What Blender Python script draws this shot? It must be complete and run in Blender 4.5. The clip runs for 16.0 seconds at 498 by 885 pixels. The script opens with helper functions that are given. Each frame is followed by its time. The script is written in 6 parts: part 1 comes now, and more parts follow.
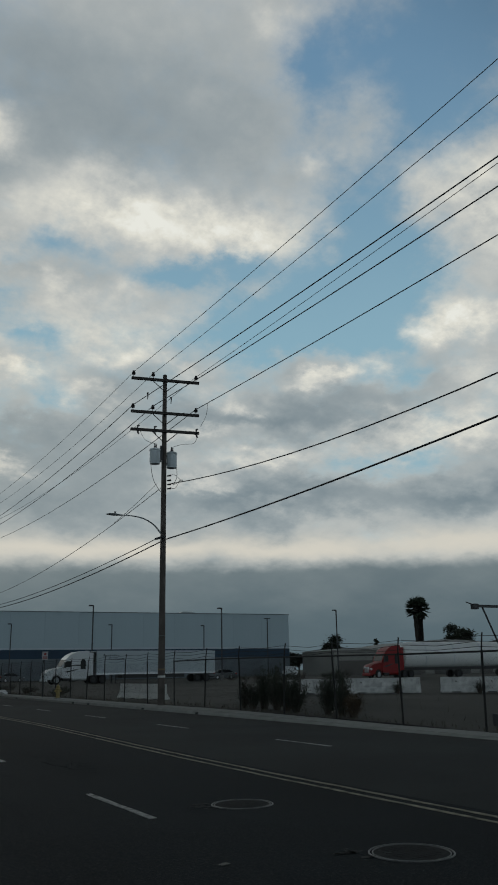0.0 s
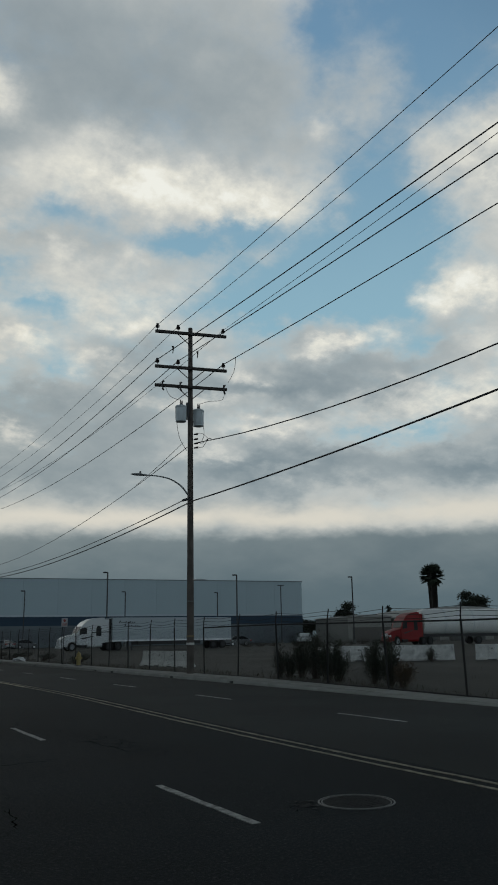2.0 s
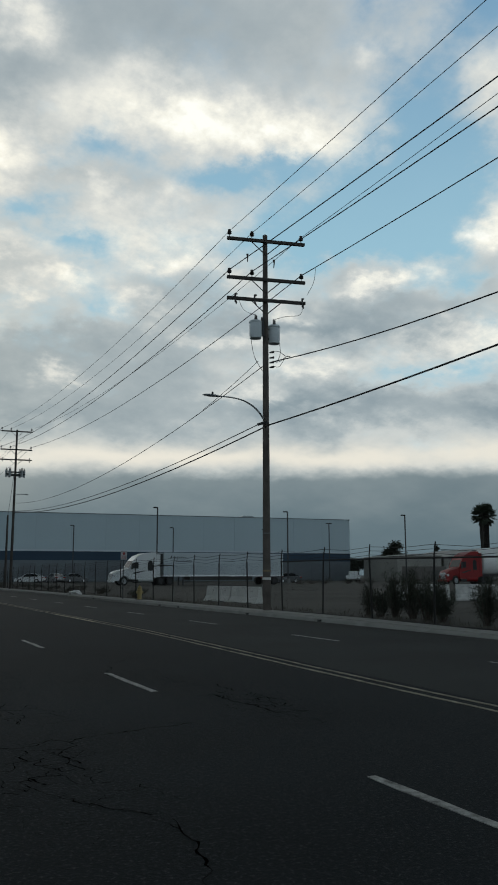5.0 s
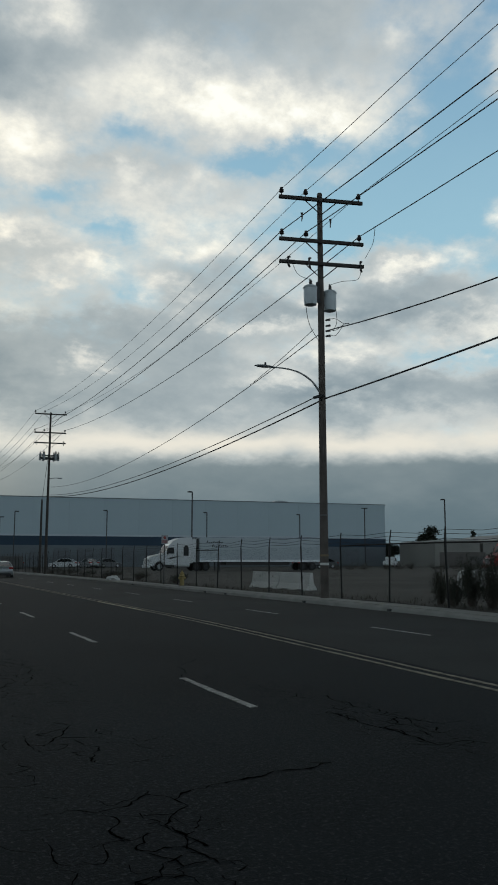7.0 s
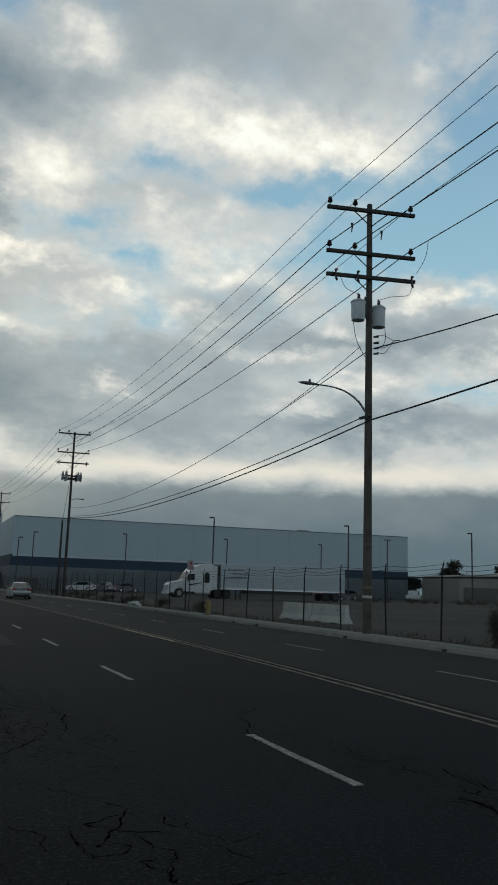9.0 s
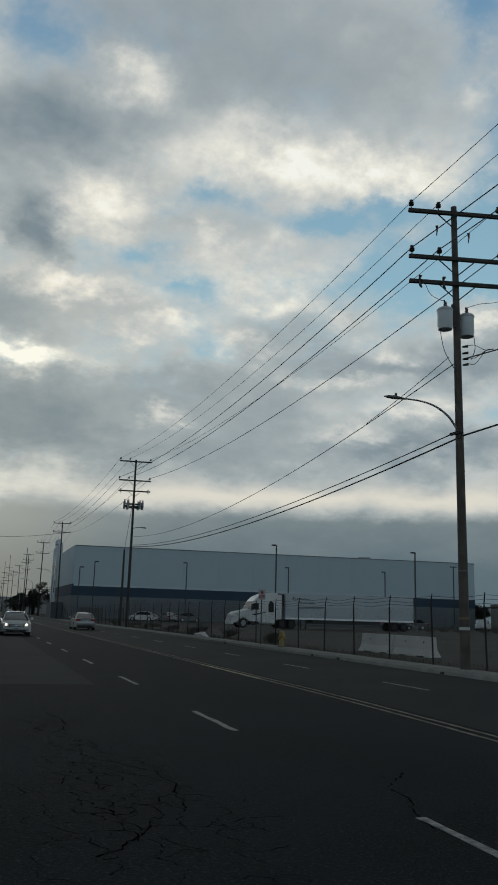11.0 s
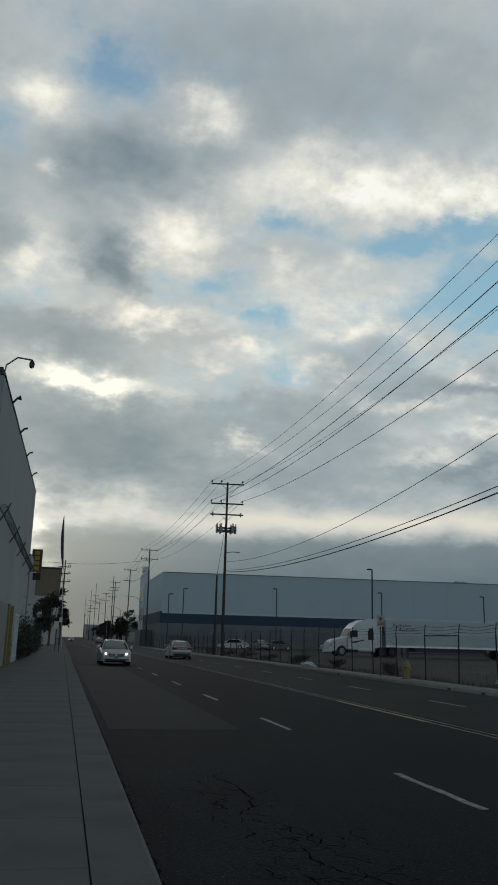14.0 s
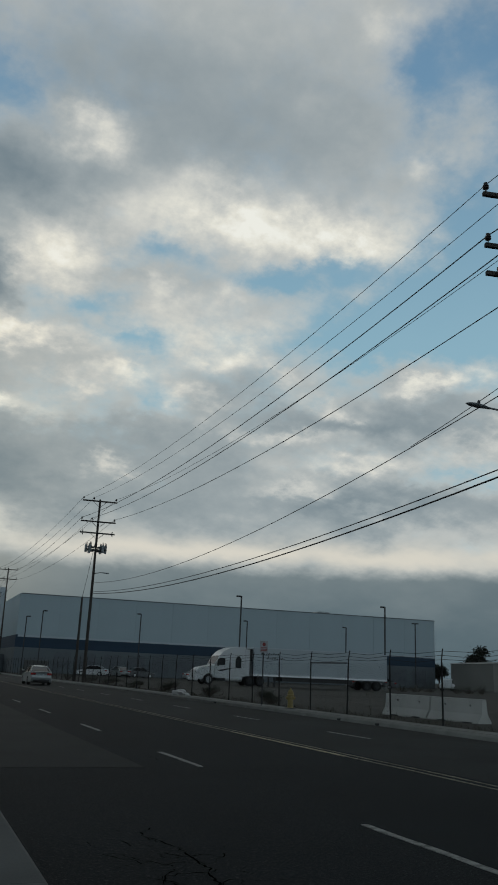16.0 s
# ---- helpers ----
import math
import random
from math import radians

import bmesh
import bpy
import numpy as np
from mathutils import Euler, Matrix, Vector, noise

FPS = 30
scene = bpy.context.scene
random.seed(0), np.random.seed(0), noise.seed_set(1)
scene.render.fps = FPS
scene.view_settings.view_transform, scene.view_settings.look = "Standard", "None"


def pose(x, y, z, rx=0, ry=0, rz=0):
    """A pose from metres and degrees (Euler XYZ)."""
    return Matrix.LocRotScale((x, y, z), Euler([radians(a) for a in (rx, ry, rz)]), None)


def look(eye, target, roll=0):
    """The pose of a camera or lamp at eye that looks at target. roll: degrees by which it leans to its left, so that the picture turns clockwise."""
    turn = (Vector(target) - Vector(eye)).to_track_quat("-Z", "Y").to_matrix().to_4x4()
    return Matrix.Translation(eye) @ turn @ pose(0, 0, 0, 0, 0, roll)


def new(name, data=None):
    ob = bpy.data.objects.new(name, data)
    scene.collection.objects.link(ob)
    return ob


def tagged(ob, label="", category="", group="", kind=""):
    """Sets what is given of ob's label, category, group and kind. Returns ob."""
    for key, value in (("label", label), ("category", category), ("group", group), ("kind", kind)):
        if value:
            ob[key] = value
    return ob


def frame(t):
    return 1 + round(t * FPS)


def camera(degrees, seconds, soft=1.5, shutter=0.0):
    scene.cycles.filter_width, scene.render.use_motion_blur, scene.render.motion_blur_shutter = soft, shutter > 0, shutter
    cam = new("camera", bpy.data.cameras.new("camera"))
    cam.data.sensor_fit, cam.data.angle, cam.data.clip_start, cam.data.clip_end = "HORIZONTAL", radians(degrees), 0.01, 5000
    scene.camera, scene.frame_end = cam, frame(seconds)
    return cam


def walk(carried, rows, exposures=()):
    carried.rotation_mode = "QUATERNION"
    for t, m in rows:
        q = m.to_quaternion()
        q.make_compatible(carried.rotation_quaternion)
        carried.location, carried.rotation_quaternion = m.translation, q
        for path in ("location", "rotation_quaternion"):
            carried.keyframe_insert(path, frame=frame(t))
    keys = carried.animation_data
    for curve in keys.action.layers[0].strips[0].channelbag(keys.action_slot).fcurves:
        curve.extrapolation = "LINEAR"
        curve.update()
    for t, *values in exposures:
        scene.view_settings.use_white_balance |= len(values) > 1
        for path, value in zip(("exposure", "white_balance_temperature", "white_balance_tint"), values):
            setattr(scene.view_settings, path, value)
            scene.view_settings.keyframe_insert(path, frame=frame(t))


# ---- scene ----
cam = camera(34.1, 16.0, soft=1.8)
PATH = [
    (0, (-0.069, 0.227, 1.562), (0.864, 1.911, 2.103), -1.0),
    (0.5, (-0.078, 0.768, 1.562), (0.889, 2.436, 2.094), -0.8),
    (1, (0.002, 1.465, 1.557), (0.96, 3.155, 2.033), -1.4),
    (1.5, (-0.051, 1.971, 1.562), (0.911, 3.663, 2.022), -0.7),
    (2, (0.017, 2.57, 1.59), (0.941, 4.281, 2.057), -1.0),
    (2.5, (0.01, 3.177, 1.584), (0.931, 4.899, 2.02), -0.8),
    (3, (0.108, 3.793, 1.56), (0.998, 5.526, 2.01), -0.3),
    (3.5, (0.087, 4.365, 1.525), (0.972, 6.105, 1.96), -0.7),
    (4, (0.062, 4.894, 1.513), (0.956, 6.642, 1.892), -0.9),
    (4.5, (0.06, 5.555, 1.531), (0.949, 7.31, 1.888), -0.8),
    (5, (0.071, 6.172, 1.504), (0.918, 7.955, 1.827), -0.1),
    (7.5, (0.224, 9.284, 1.486), (1.008, 11.102, 1.771), 0.0),
    (8, (0.199, 9.732, 1.512), (1.025, 11.532, 1.794), 0.1),
    (8.5, (0.259, 10.231, 1.49), (1.043, 12.044, 1.807), 1.0),
    (11, (0.111, 12.704, 1.549), (0.713, 14.564, 1.968), 1.7),
    (11.5, (-0.014, 13.272, 1.547), (0.529, 15.151, 1.965), 1.6),
    (12, (-0.035, 13.939, 1.573), (0.44, 15.834, 1.999), 1.8),
    (12.5, (-0.197, 14.391, 1.591), (0.237, 16.296, 2.02), 2.3),
    (13, (-0.285, 14.993, 1.584), (0.098, 16.898, 2.058), 2.1),
    (13.5, (-0.405, 15.544, 1.598), (-0.004, 17.449, 2.058), 0.8),
    (14, (-0.572, 15.964, 1.569), (-0.16, 17.862, 2.045), 1.6),
    (14.5, (-0.637, 16.396, 1.574), (-0.18, 18.288, 2.036), 1.4),
    (15, (-0.619, 17.266, 1.493), (-0.051, 19.12, 1.982), 1.3),
    (15.5, (-0.769, 17.813, 1.457), (-0.117, 19.625, 1.996), 0.5),
    (16, (-0.895, 18.394, 1.412), (-0.183, 20.18, 1.963), 2.5),
]
walk(cam, [(t, look(eye, target, roll)) for t, eye, target, roll in PATH], [(0, -0.2, 6050, 5.0), (1, 0.06, 6050, 5.0), (2, -0.10, 6050, 5.0), (2.5, 0.01, 6050, 5.0), (3, -0.13, 6050, 5.0), (3.5, -0.02, 6050, 5.0), (5, 0.18, 6050, 5.0), (8.3, 0.16, 6050, 5.0), (11, -0.04, 6050, 5.0), (11.5, 0.0, 6050, 5.0), (12.5, 0.02, 6050, 5.0), (13, -0.25, 6050, 5.0), (13.5, -0.25, 6050, 5.0), (14, 0.04, 6050, 5.0), (15, 0.07, 6050, 5.0), (15.5, -0.12, 6050, 5.0), (16, -0.13, 6050, 5.0)])

# ---- light ----
scene.view_settings.exposure = 0.0
SUN_AZ, SUN_EL = -2.0, 15.0          # degrees east of +y, degrees up

world = bpy.data.worlds.new("world")
scene.world = world
world.use_nodes = True
wt = world.node_tree
wt.nodes.clear()


def wn(kind, **vals):
    n = wt.nodes.new(kind)
    for k, v in vals.items():
        if k == "op":
            n.operation = v
        else:
            n.inputs[int(k[1:])].default_value = v
    return n


def plug(src, dst, i, o=0):
    wt.links.new(src.outputs[o], dst.inputs[i])
    return dst


def mth(op, a, b=None, c=None):
    n = wn("ShaderNodeMath", op=op)
    for i, v in enumerate((a, b, c)):
        if v is None:
            continue
        if isinstance(v, (int, float)):
            n.inputs[i].default_value = v
        else:
            plug(v, n, i)
    return n


def ramp(v, lo, hi):
    n = wt.nodes.new("ShaderNodeMapRange")
    n.interpolation_type = "SMOOTHSTEP"
    plug(v, n, 0)
    n.inputs[1].default_value, n.inputs[2].default_value = lo, hi
    return n


def blend(fac, a, b):
    n = wt.nodes.new("ShaderNodeMix")
    n.data_type = "RGBA"
    plug(fac, n, 0)
    for i, v in ((6, a), (7, b)):
        if isinstance(v, tuple):
            n.inputs[i].default_value = (*v, 1)
        else:
            wt.links.new(v.outputs[2] if v.bl_idname == "ShaderNodeMix" else v.outputs[0], n.inputs[i])
    return n


coord = wt.nodes.new("ShaderNodeTexCoord")
sep = plug(coord, wt.nodes.new("ShaderNodeSeparateXYZ"), 0)
dx, dy, dz = (wt.nodes.new("NodeReroute") for _ in range(3))
for i, r in enumerate((dx, dy, dz)):
    wt.links.new(sep.outputs[i], r.inputs[0])
az = mth("MULTIPLY", mth("ARCTAN2", dx, dy), 57.29578)
el = mth("MULTIPLY", mth("ARCSINE", dz), 57.29578)
# clouds flatten towards the horizon, as a level layer seen from below does
lift = mth("ADD", mth("MAXIMUM", dz, 0.0), 0.42)
flat = wt.nodes.new("ShaderNodeCombineXYZ")
plug(mth("DIVIDE", dx, lift), flat, 0)
plug(mth("DIVIDE", dy, lift), flat, 1)


def cloud_noise(scale, detail, rough, seed):
    m = wt.nodes.new("ShaderNodeVectorMath")
    m.operation = "ADD"
    plug(flat, m, 0)
    m.inputs[1].default_value = (seed, seed * 0.7, seed * 0.3)
    n = wt.nodes.new("ShaderNodeTexNoise")
    plug(m, n, 0)
    n.inputs["Scale"].default_value, n.inputs["Detail"].default_value, n.inputs["Roughness"].default_value = scale, detail, rough
    return n


warp_n = cloud_noise(6.0, 6, 0.55, 3.1)
warp = wt.nodes.new("ShaderNodeVectorMath")
warp.operation = "MULTIPLY_ADD"
wt.links.new(warp_n.outputs["Color"], warp.inputs[0])
warp.inputs[1].default_value = (10.0, 5.0, 0)
warp.inputs[2].default_value = (-7.25, -4.0, 0)
warp_s = cloud_noise(17.0, 7, 0.6, 7.7)
fine_warp = wt.nodes.new("ShaderNodeVectorMath")
fine_warp.operation = "MULTIPLY_ADD"
wt.links.new(warp_s.outputs["Color"], fine_warp.inputs[0])
fine_warp.inputs[1].default_value = (4.5, 3.0, 0)
plug(warp, fine_warp, 2)
ang = wt.nodes.new("ShaderNodeCombineXYZ")
plug(az, ang, 0), plug(el, ang, 1)
where = wt.nodes.new("ShaderNodeVectorMath")
where.operation = "ADD"
plug(ang, where, 0), plug(fine_warp, where, 1)


def bank(clouds, start):
    """Adds soft clouds (azimuth, elevation, half width, half height, weight) to a field."""
    total = start
    for a, e, ra, re, w in clouds:
        v = wt.nodes.new("ShaderNodeVectorMath")
        v.operation = "MULTIPLY_ADD"
        plug(where, v, 0)
        v.inputs[1].default_value, v.inputs[2].default_value = (1 / ra, 1 / re, 0), (-a / ra, -e / re, 0)
        d = wt.nodes.new("ShaderNodeVectorMath")
        d.operation = "DOT_PRODUCT"
        plug(v, d, 0), plug(v, d, 1)
        s = wt.nodes.new("NodeReroute")
        wt.links.new(d.outputs["Value"], s.inputs[0])
        total = mth("MULTIPLY_ADD", mth("POWER", 0.3679, s), w, total)
    return total


# clouds: azimuth, elevation, half width, half height, weight; by height in the sky
LIT_HIGH = [
    (21, 30.8, 9, 1.6, 1.25), (28.5, 29.8, 3, 1.2, .9), (47.2, 30.8, 3.2, 3.4, 1.05), (8.5, 35.7, 2.4, 1.5, 1.0),
    (-4.9, 35.4, 3.0, 1.1, 1.0), (-2.8, 31.6, 1.3, .7, .7), (6.6, 27.4, 4, 1.6, 1.0), (31.5, 43, 1.6, 1.0, .5), (36, 34.6, 1.4, .8, .5),
    (-4.2, 25.2, 1.7, 2.0, .8), (14.5, 25.8, 1.6, .8, .6), (19, 26.3, 1.8, .9, .5), (18, 33.4, 4, 1.4, .5),
]
LIT_MID = [
    (44.8, 23.2, 3.0, 1.2, 1.35), (17.5, 23.6, 4.2, 1.8, .6), (35, 20.0, 3.2, .6, .95), (47, 19, 3, 1.2, .5),
    (4.5, 22.3, 4.5, .7, 1.0), (12, 20.6, 3.0, .7, .9), (17, 18.9, 1.7, .8, .8), (20, 21.6, 2.4, .9, .8),
    (23.5, 20.5, 1.8, .8, .7), (27, 18.8, 1.8, .8, .7), (8, 19.4, 1.7, .6, .6),
]
LIT_LOW = [
    (41.6, 16.0, 6, 1.2, .9), (12.0, 14.3, 1.4, .8, .8), (25, 12.7, 2.2, .8, .7), (23.5, 16.7, 4.5, .6, .6),
    (29.5, 14.7, 4, .7, .8), (30, 11.2, 2.2, .5, .4),
]
GREY_HIGH = [
    (14, 39.5, 9, 4.2, .50), (25, 36.5, 7, 2.8, .35), (2.6, 32.0, 4.8, 2.2, 1.25), (1.4, 25.6, 2.2, 2.0, 1.5), (-9, 24, 4, 6, .5),
]
GREY_LOW = [
    (30.6, 17.6, 6.0, 1.1, .9), (32.5, 11.5, 6.2, 1.25, 1.2), (44.5, 11.1, 5.0, 1.15, 1.15), (12.0, 15.8, 5.0, 1.3, .55), (2, 13.8, 8, 2.5, .95),
    (-2.5, 20.6, 5, 1.3, .8), (17, 13.6, 4.0, 1.8, .5), (17, 11, 10, 1.2, .45), (4, 11.4, 10, 1.8, .35), (27, 12.6, 3.2, 1.4, .6),
    (8, 11.4, 6, 1.2, .3), (23, 18.6, 3.5, .8, .15),
]
GAPS = [
    (44.5, 39.8, 8, 4.8, .95), (37.5, 26.8, 5.5, 3.8, 1.35), (26, 27.7, 5.5, 1.1, .9), (13.5, 28.4, 3.5, 1.3, .8),
    (38, 13.6, 4.5, .9, .6), (40, 19.8, 4.5, .9, .6), (1.5, 37.4, 4.5, 2.4, .75), (-8, 32.8, 2.5, 1.5, .4),
    (30, 23.4, 5.5, 1.5, 1.0), (24.6, 11.7, 1.8, .7, .4), (9.8, 25.0, 3, .8, .6), (36, 40.5, 2.5, 2.5, .5),
    (46, 36, 4, 1.8, .5), (34.5, 24.0, 5.5, 2.2, .9), (40.0, 31.0, 3.5, 3.0, .6), (38.8, 21.9, 3.0, 1.2, .7), (16, 21, 7, 3.5, .30), (14.5, 18.0, 2.2, .7, .4), (11.5, 26.8, 1.6, .7, .5), (20, 27.0, 5, 1.2, .4), (13, 22.8, 2.6, .7, .5), (9.5, 30.6, 2.0, .8, .4),
]
n1 = cloud_noise(11.0, 8, 0.55, 11.0)
n2 = cloud_noise(4.2, 7, 0.5, 23.0)
zero = mth("MULTIPLY", el, 0.0)
lit_f, grey_f, gap_f = bank(LIT_HIGH + LIT_MID + LIT_LOW, zero), bank(GREY_HIGH + GREY_LOW, zero), bank(GAPS, zero)
n4 = cloud_noise(15.0, 9, 0.6, 57.0)
n3 = cloud_noise(3.2, 5, 0.5, 41.0)
puff = mth("MULTIPLY_ADD", n1, 1.15, mth("MULTIPLY_ADD", n2, 1.5, -1.325))      # about -0.5 to 0.5
n5 = cloud_noise(38.0, 6, 0.6, 83.0)
fine = mth("MULTIPLY_ADD", n5, 0.40, mth("SUBTRACT", n4, 0.70))
# how much cloud hides the blue
body = mth("MULTIPLY_ADD", puff, 0.75, mth("MULTIPLY_ADD", fine, 0.60, 0.60))
body = mth("MULTIPLY_ADD", grey_f, 0.40, mth("MULTIPLY_ADD", lit_f, 0.22, body))
body = mth("MULTIPLY_ADD", mth("MULTIPLY", gap_f, ramp(el, 10.0, 14.0)), -0.72, mth("MULTIPLY_ADD", ramp(el, 14.5, 9.0), 0.25, body))
cover = mth("MULTIPLY_ADD", ramp(body, -0.10, 0.74), 0.88, 0.06)
# how bright it is: lit faces and thin edges glow, thick middles go grey
tone = mth("MULTIPLY_ADD", mth("MULTIPLY", mth("MINIMUM", lit_f, 1.5), mth("MULTIPLY_ADD", fine, 2.6, 1.0)), 0.48, 0.465)
tone = mth("MULTIPLY_ADD", grey_f, -0.33, mth("MULTIPLY_ADD", puff, -0.10, tone))
tone = mth("ADD", mth("MULTIPLY_ADD", n3, 0.55, -0.275), mth("MULTIPLY_ADD", fine, 0.22, tone))
tone = mth("MULTIPLY_ADD", mth("MULTIPLY", cover, mth("SUBTRACT", 1.0, cover)), 0.55, tone)
sky = wt.nodes.new("ShaderNodeTexSky")
sky.sky_type = "NISHITA"
sky.sun_disc = False
sky.sun_elevation, sky.sun_rotation = radians(SUN_EL), radians(SUN_AZ)
sky.altitude = 50
# thin veil whitens the blue towards the horizon
veil = blend(ramp(el, 44, 14), (0.148, 0.272, 0.41), (0.315, 0.50, 0.58))
near_sun = mth("POWER", 0.3679, mth("ADD", mth("POWER", mth("DIVIDE", mth("SUBTRACT", az, SUN_AZ), 16.0), 2.0), mth("POWER", mth("DIVIDE", mth("SUBTRACT", el, SUN_EL), 14.0), 2.0)))
shades = wt.nodes.new("ShaderNodeValToRGB")
plug(mth("MULTIPLY", tone, 0.85), shades, 0)
steps = ((0.0, (0.163, 0.203, 0.228)), (0.34, (0.385, 0.400, 0.394)), (0.58, (0.65, 0.615, 0.558)), (0.84, (0.92, 0.835, 0.705)), (1.0, (1.03, 0.95, 0.825)))
while len(shades.color_ramp.elements) < len(steps):
    shades.color_ramp.elements.new(0.5)
for e_, (at_, col_) in zip(shades.color_ramp.elements, steps):
    e_.position, e_.color = at_, (*col_, 1)
warm = wt.nodes.new("ShaderNodeMix")
warm.data_type, warm.blend_type = "RGBA", "MULTIPLY"
plug(near_sun, warm, 0), plug(shades, warm, 6)
warm.inputs[7].default_value = (1.03, 0.99, 0.94, 1)
c2 = blend(cover, veil, warm)
# long bright rift and the dark bank under it, low over the horizon
sepw = plug(where, wt.nodes.new("ShaderNodeSeparateXYZ"), 0)
low = wt.nodes.new("NodeReroute")
wt.links.new(sepw.outputs[1], low.inputs[0])
low_el = mth("ADD", mth("MULTIPLY", low, 0.30), mth("MULTIPLY", el, 0.70))
rift = mth("POWER", 0.3679, mth("POWER", mth("DIVIDE", mth("SUBTRACT", low_el, 8.2), 0.8), 2.0))
c3 = blend(mth("MULTIPLY", mth("MULTIPLY", rift, mth("MULTIPLY_ADD", ramp(az, 2, 15), 0.5, 0.42)), ramp(n2, 0.15, 0.50)), c2, (0.80, 0.71, 0.59))
low_shade = ramp(mth("MULTIPLY_ADD", n2, 6.0, mth("MULTIPLY_ADD", n4, 1.2, low_el)), 13.5, 5.5)
right_haze = blend(low_shade, (0.245, 0.272, 0.272), (0.112, 0.150, 0.168))
left_haze = blend(ramp(el, 7.0, 1.5), (0.37, 0.36, 0.315), (0.235, 0.232, 0.205))
haze = blend(ramp(az, 14, -4), right_haze, left_haze)
c4 = blend(ramp(low_el, 7.7, 6.5), c3, haze)
glow = mth("MULTIPLY", bank([(-0.3, 17.6, 4.2, .85, 1.6), (-2.6, 7.2, 2.2, 1.9, 1.05), (1.5, 8.5, 6, .8, .25)], zero), mth("MULTIPLY_ADD", fine, 2.0, 1.0))
c5a = blend(mth("MINIMUM", glow, 1.0), c4, (1.06, 0.97, 0.80))
# unseen sky set by hand: dark overhead dims ground, bright low band fills walls
away = ramp(mth("ADD", mth("POWER", mth("DIVIDE", mth("SUBTRACT", az, 18.0), 50.0), 2.0), mth("POWER", mth("DIVIDE", mth("SUBTRACT", el, 18.0), 37.0), 2.0)), 0.45, 1.7)
overhead = blend(ramp(el, 12, 42), (0.56, 0.63, 0.66), (0.018, 0.022, 0.025))
c5 = wt.nodes.new("ShaderNodeMix")
c5.data_type = "RGBA"
plug(away, c5, 0), wt.links.new(c5a.outputs[2], c5.inputs[6]), wt.links.new(overhead.outputs[2], c5.inputs[7])
cloud_bg = wt.nodes.new("ShaderNodeBackground")
wt.links.new(c5.outputs[2], cloud_bg.inputs[0])
cloud_bg.inputs[1].default_value = 1.0
sky_bg = wt.nodes.new("ShaderNodeBackground")
wt.links.new(sky.outputs[0], sky_bg.inputs[0])
sky_bg.inputs[1].default_value = 0.05
both = wt.nodes.new("ShaderNodeMixShader")
both.inputs[0].default_value = 0.985
plug(sky_bg, both, 1), plug(cloud_bg, both, 2)
plug(both, wt.nodes.new("ShaderNodeOutputWorld"), 0)

sun = new("sun", bpy.data.lights.new("sun", "SUN"))
sun.data.energy, sun.data.angle, sun.data.color = 0.15, radians(14), (1.0, 0.94, 0.86)
sun.matrix_world = look((0, 0, 60), (-60 * math.sin(radians(SUN_AZ)), -60 * math.cos(radians(SUN_AZ)), 60 - 60 * math.tan(radians(SUN_EL))))

# ---- materials ----
MATS = {}


def mat(name, col, rough=0.6, metal=0.0, vary=0.25, scale=3.0, fine=40.0, bump=0.15, emit=0.0, spec=0.5, per_piece=0.0, tint=None):
    """A surface with stains at one scale and grain at a finer one."""
    if name in MATS:
        return MATS[name]
    m = MATS[name] = bpy.data.materials.new(name)
    m.use_nodes = True
    t = m.node_tree
    b = t.nodes["Principled BSDF"]
    b.inputs["Roughness"].default_value, b.inputs["Metallic"].default_value = rough, metal
    b.inputs["Specular IOR Level"].default_value = spec
    tc = t.nodes.new("ShaderNodeTexCoord")
    big, small = t.nodes.new("ShaderNodeTexNoise"), t.nodes.new("ShaderNodeTexNoise")
    for n, s in ((big, scale), (small, fine)):
        t.links.new(tc.outputs["Object"], n.inputs["Vector"])
        n.inputs["Scale"].default_value, n.inputs["Detail"].default_value = s, 6
    mix = t.nodes.new("ShaderNodeMix")
    mix.data_type = "RGBA"
    lo = tint or tuple(c * (1 - vary) for c in col)
    mix.inputs[6].default_value = (*lo, 1)
    mix.inputs[7].default_value = (*(min(1, c * (1 + vary)) for c in col), 1)
    s = t.nodes.new("ShaderNodeMath")
    s.operation = "MULTIPLY_ADD"
    t.links.new(small.outputs[0], s.inputs[0])
    s.inputs[1].default_value = 0.6
    h = t.nodes.new("ShaderNodeMath")
    h.operation = "MULTIPLY_ADD"
    t.links.new(big.outputs[0], h.inputs[0])
    h.inputs[1].default_value, h.inputs[2].default_value = 1.6, -0.6
    t.links.new(h.outputs[0], s.inputs[2])
    if per_piece:
        info = t.nodes.new("ShaderNodeObjectInfo")
        p = t.nodes.new("ShaderNodeMath")
        p.operation = "MULTIPLY_ADD"
        t.links.new(info.outputs["Random"], p.inputs[0])
        p.inputs[1].default_value = per_piece
        t.links.new(s.outputs[0], p.inputs[2])
        s = p
    t.links.new(s.outputs[0], mix.inputs[0])
    t.links.new(mix.outputs[2], b.inputs["Base Color"])
    if bump:
        bp = t.nodes.new("ShaderNodeBump")
        bp.inputs["Strength"].default_value, bp.inputs["Distance"].default_value = bump, 0.02
        t.links.new(small.outputs[0], bp.inputs["Height"])
        t.links.new(bp.outputs[0], b.inputs["Normal"])
    if emit:
        b.inputs["Emission Color"].default_value, b.inputs["Emission Strength"].default_value = (*col, 1), emit
    return m


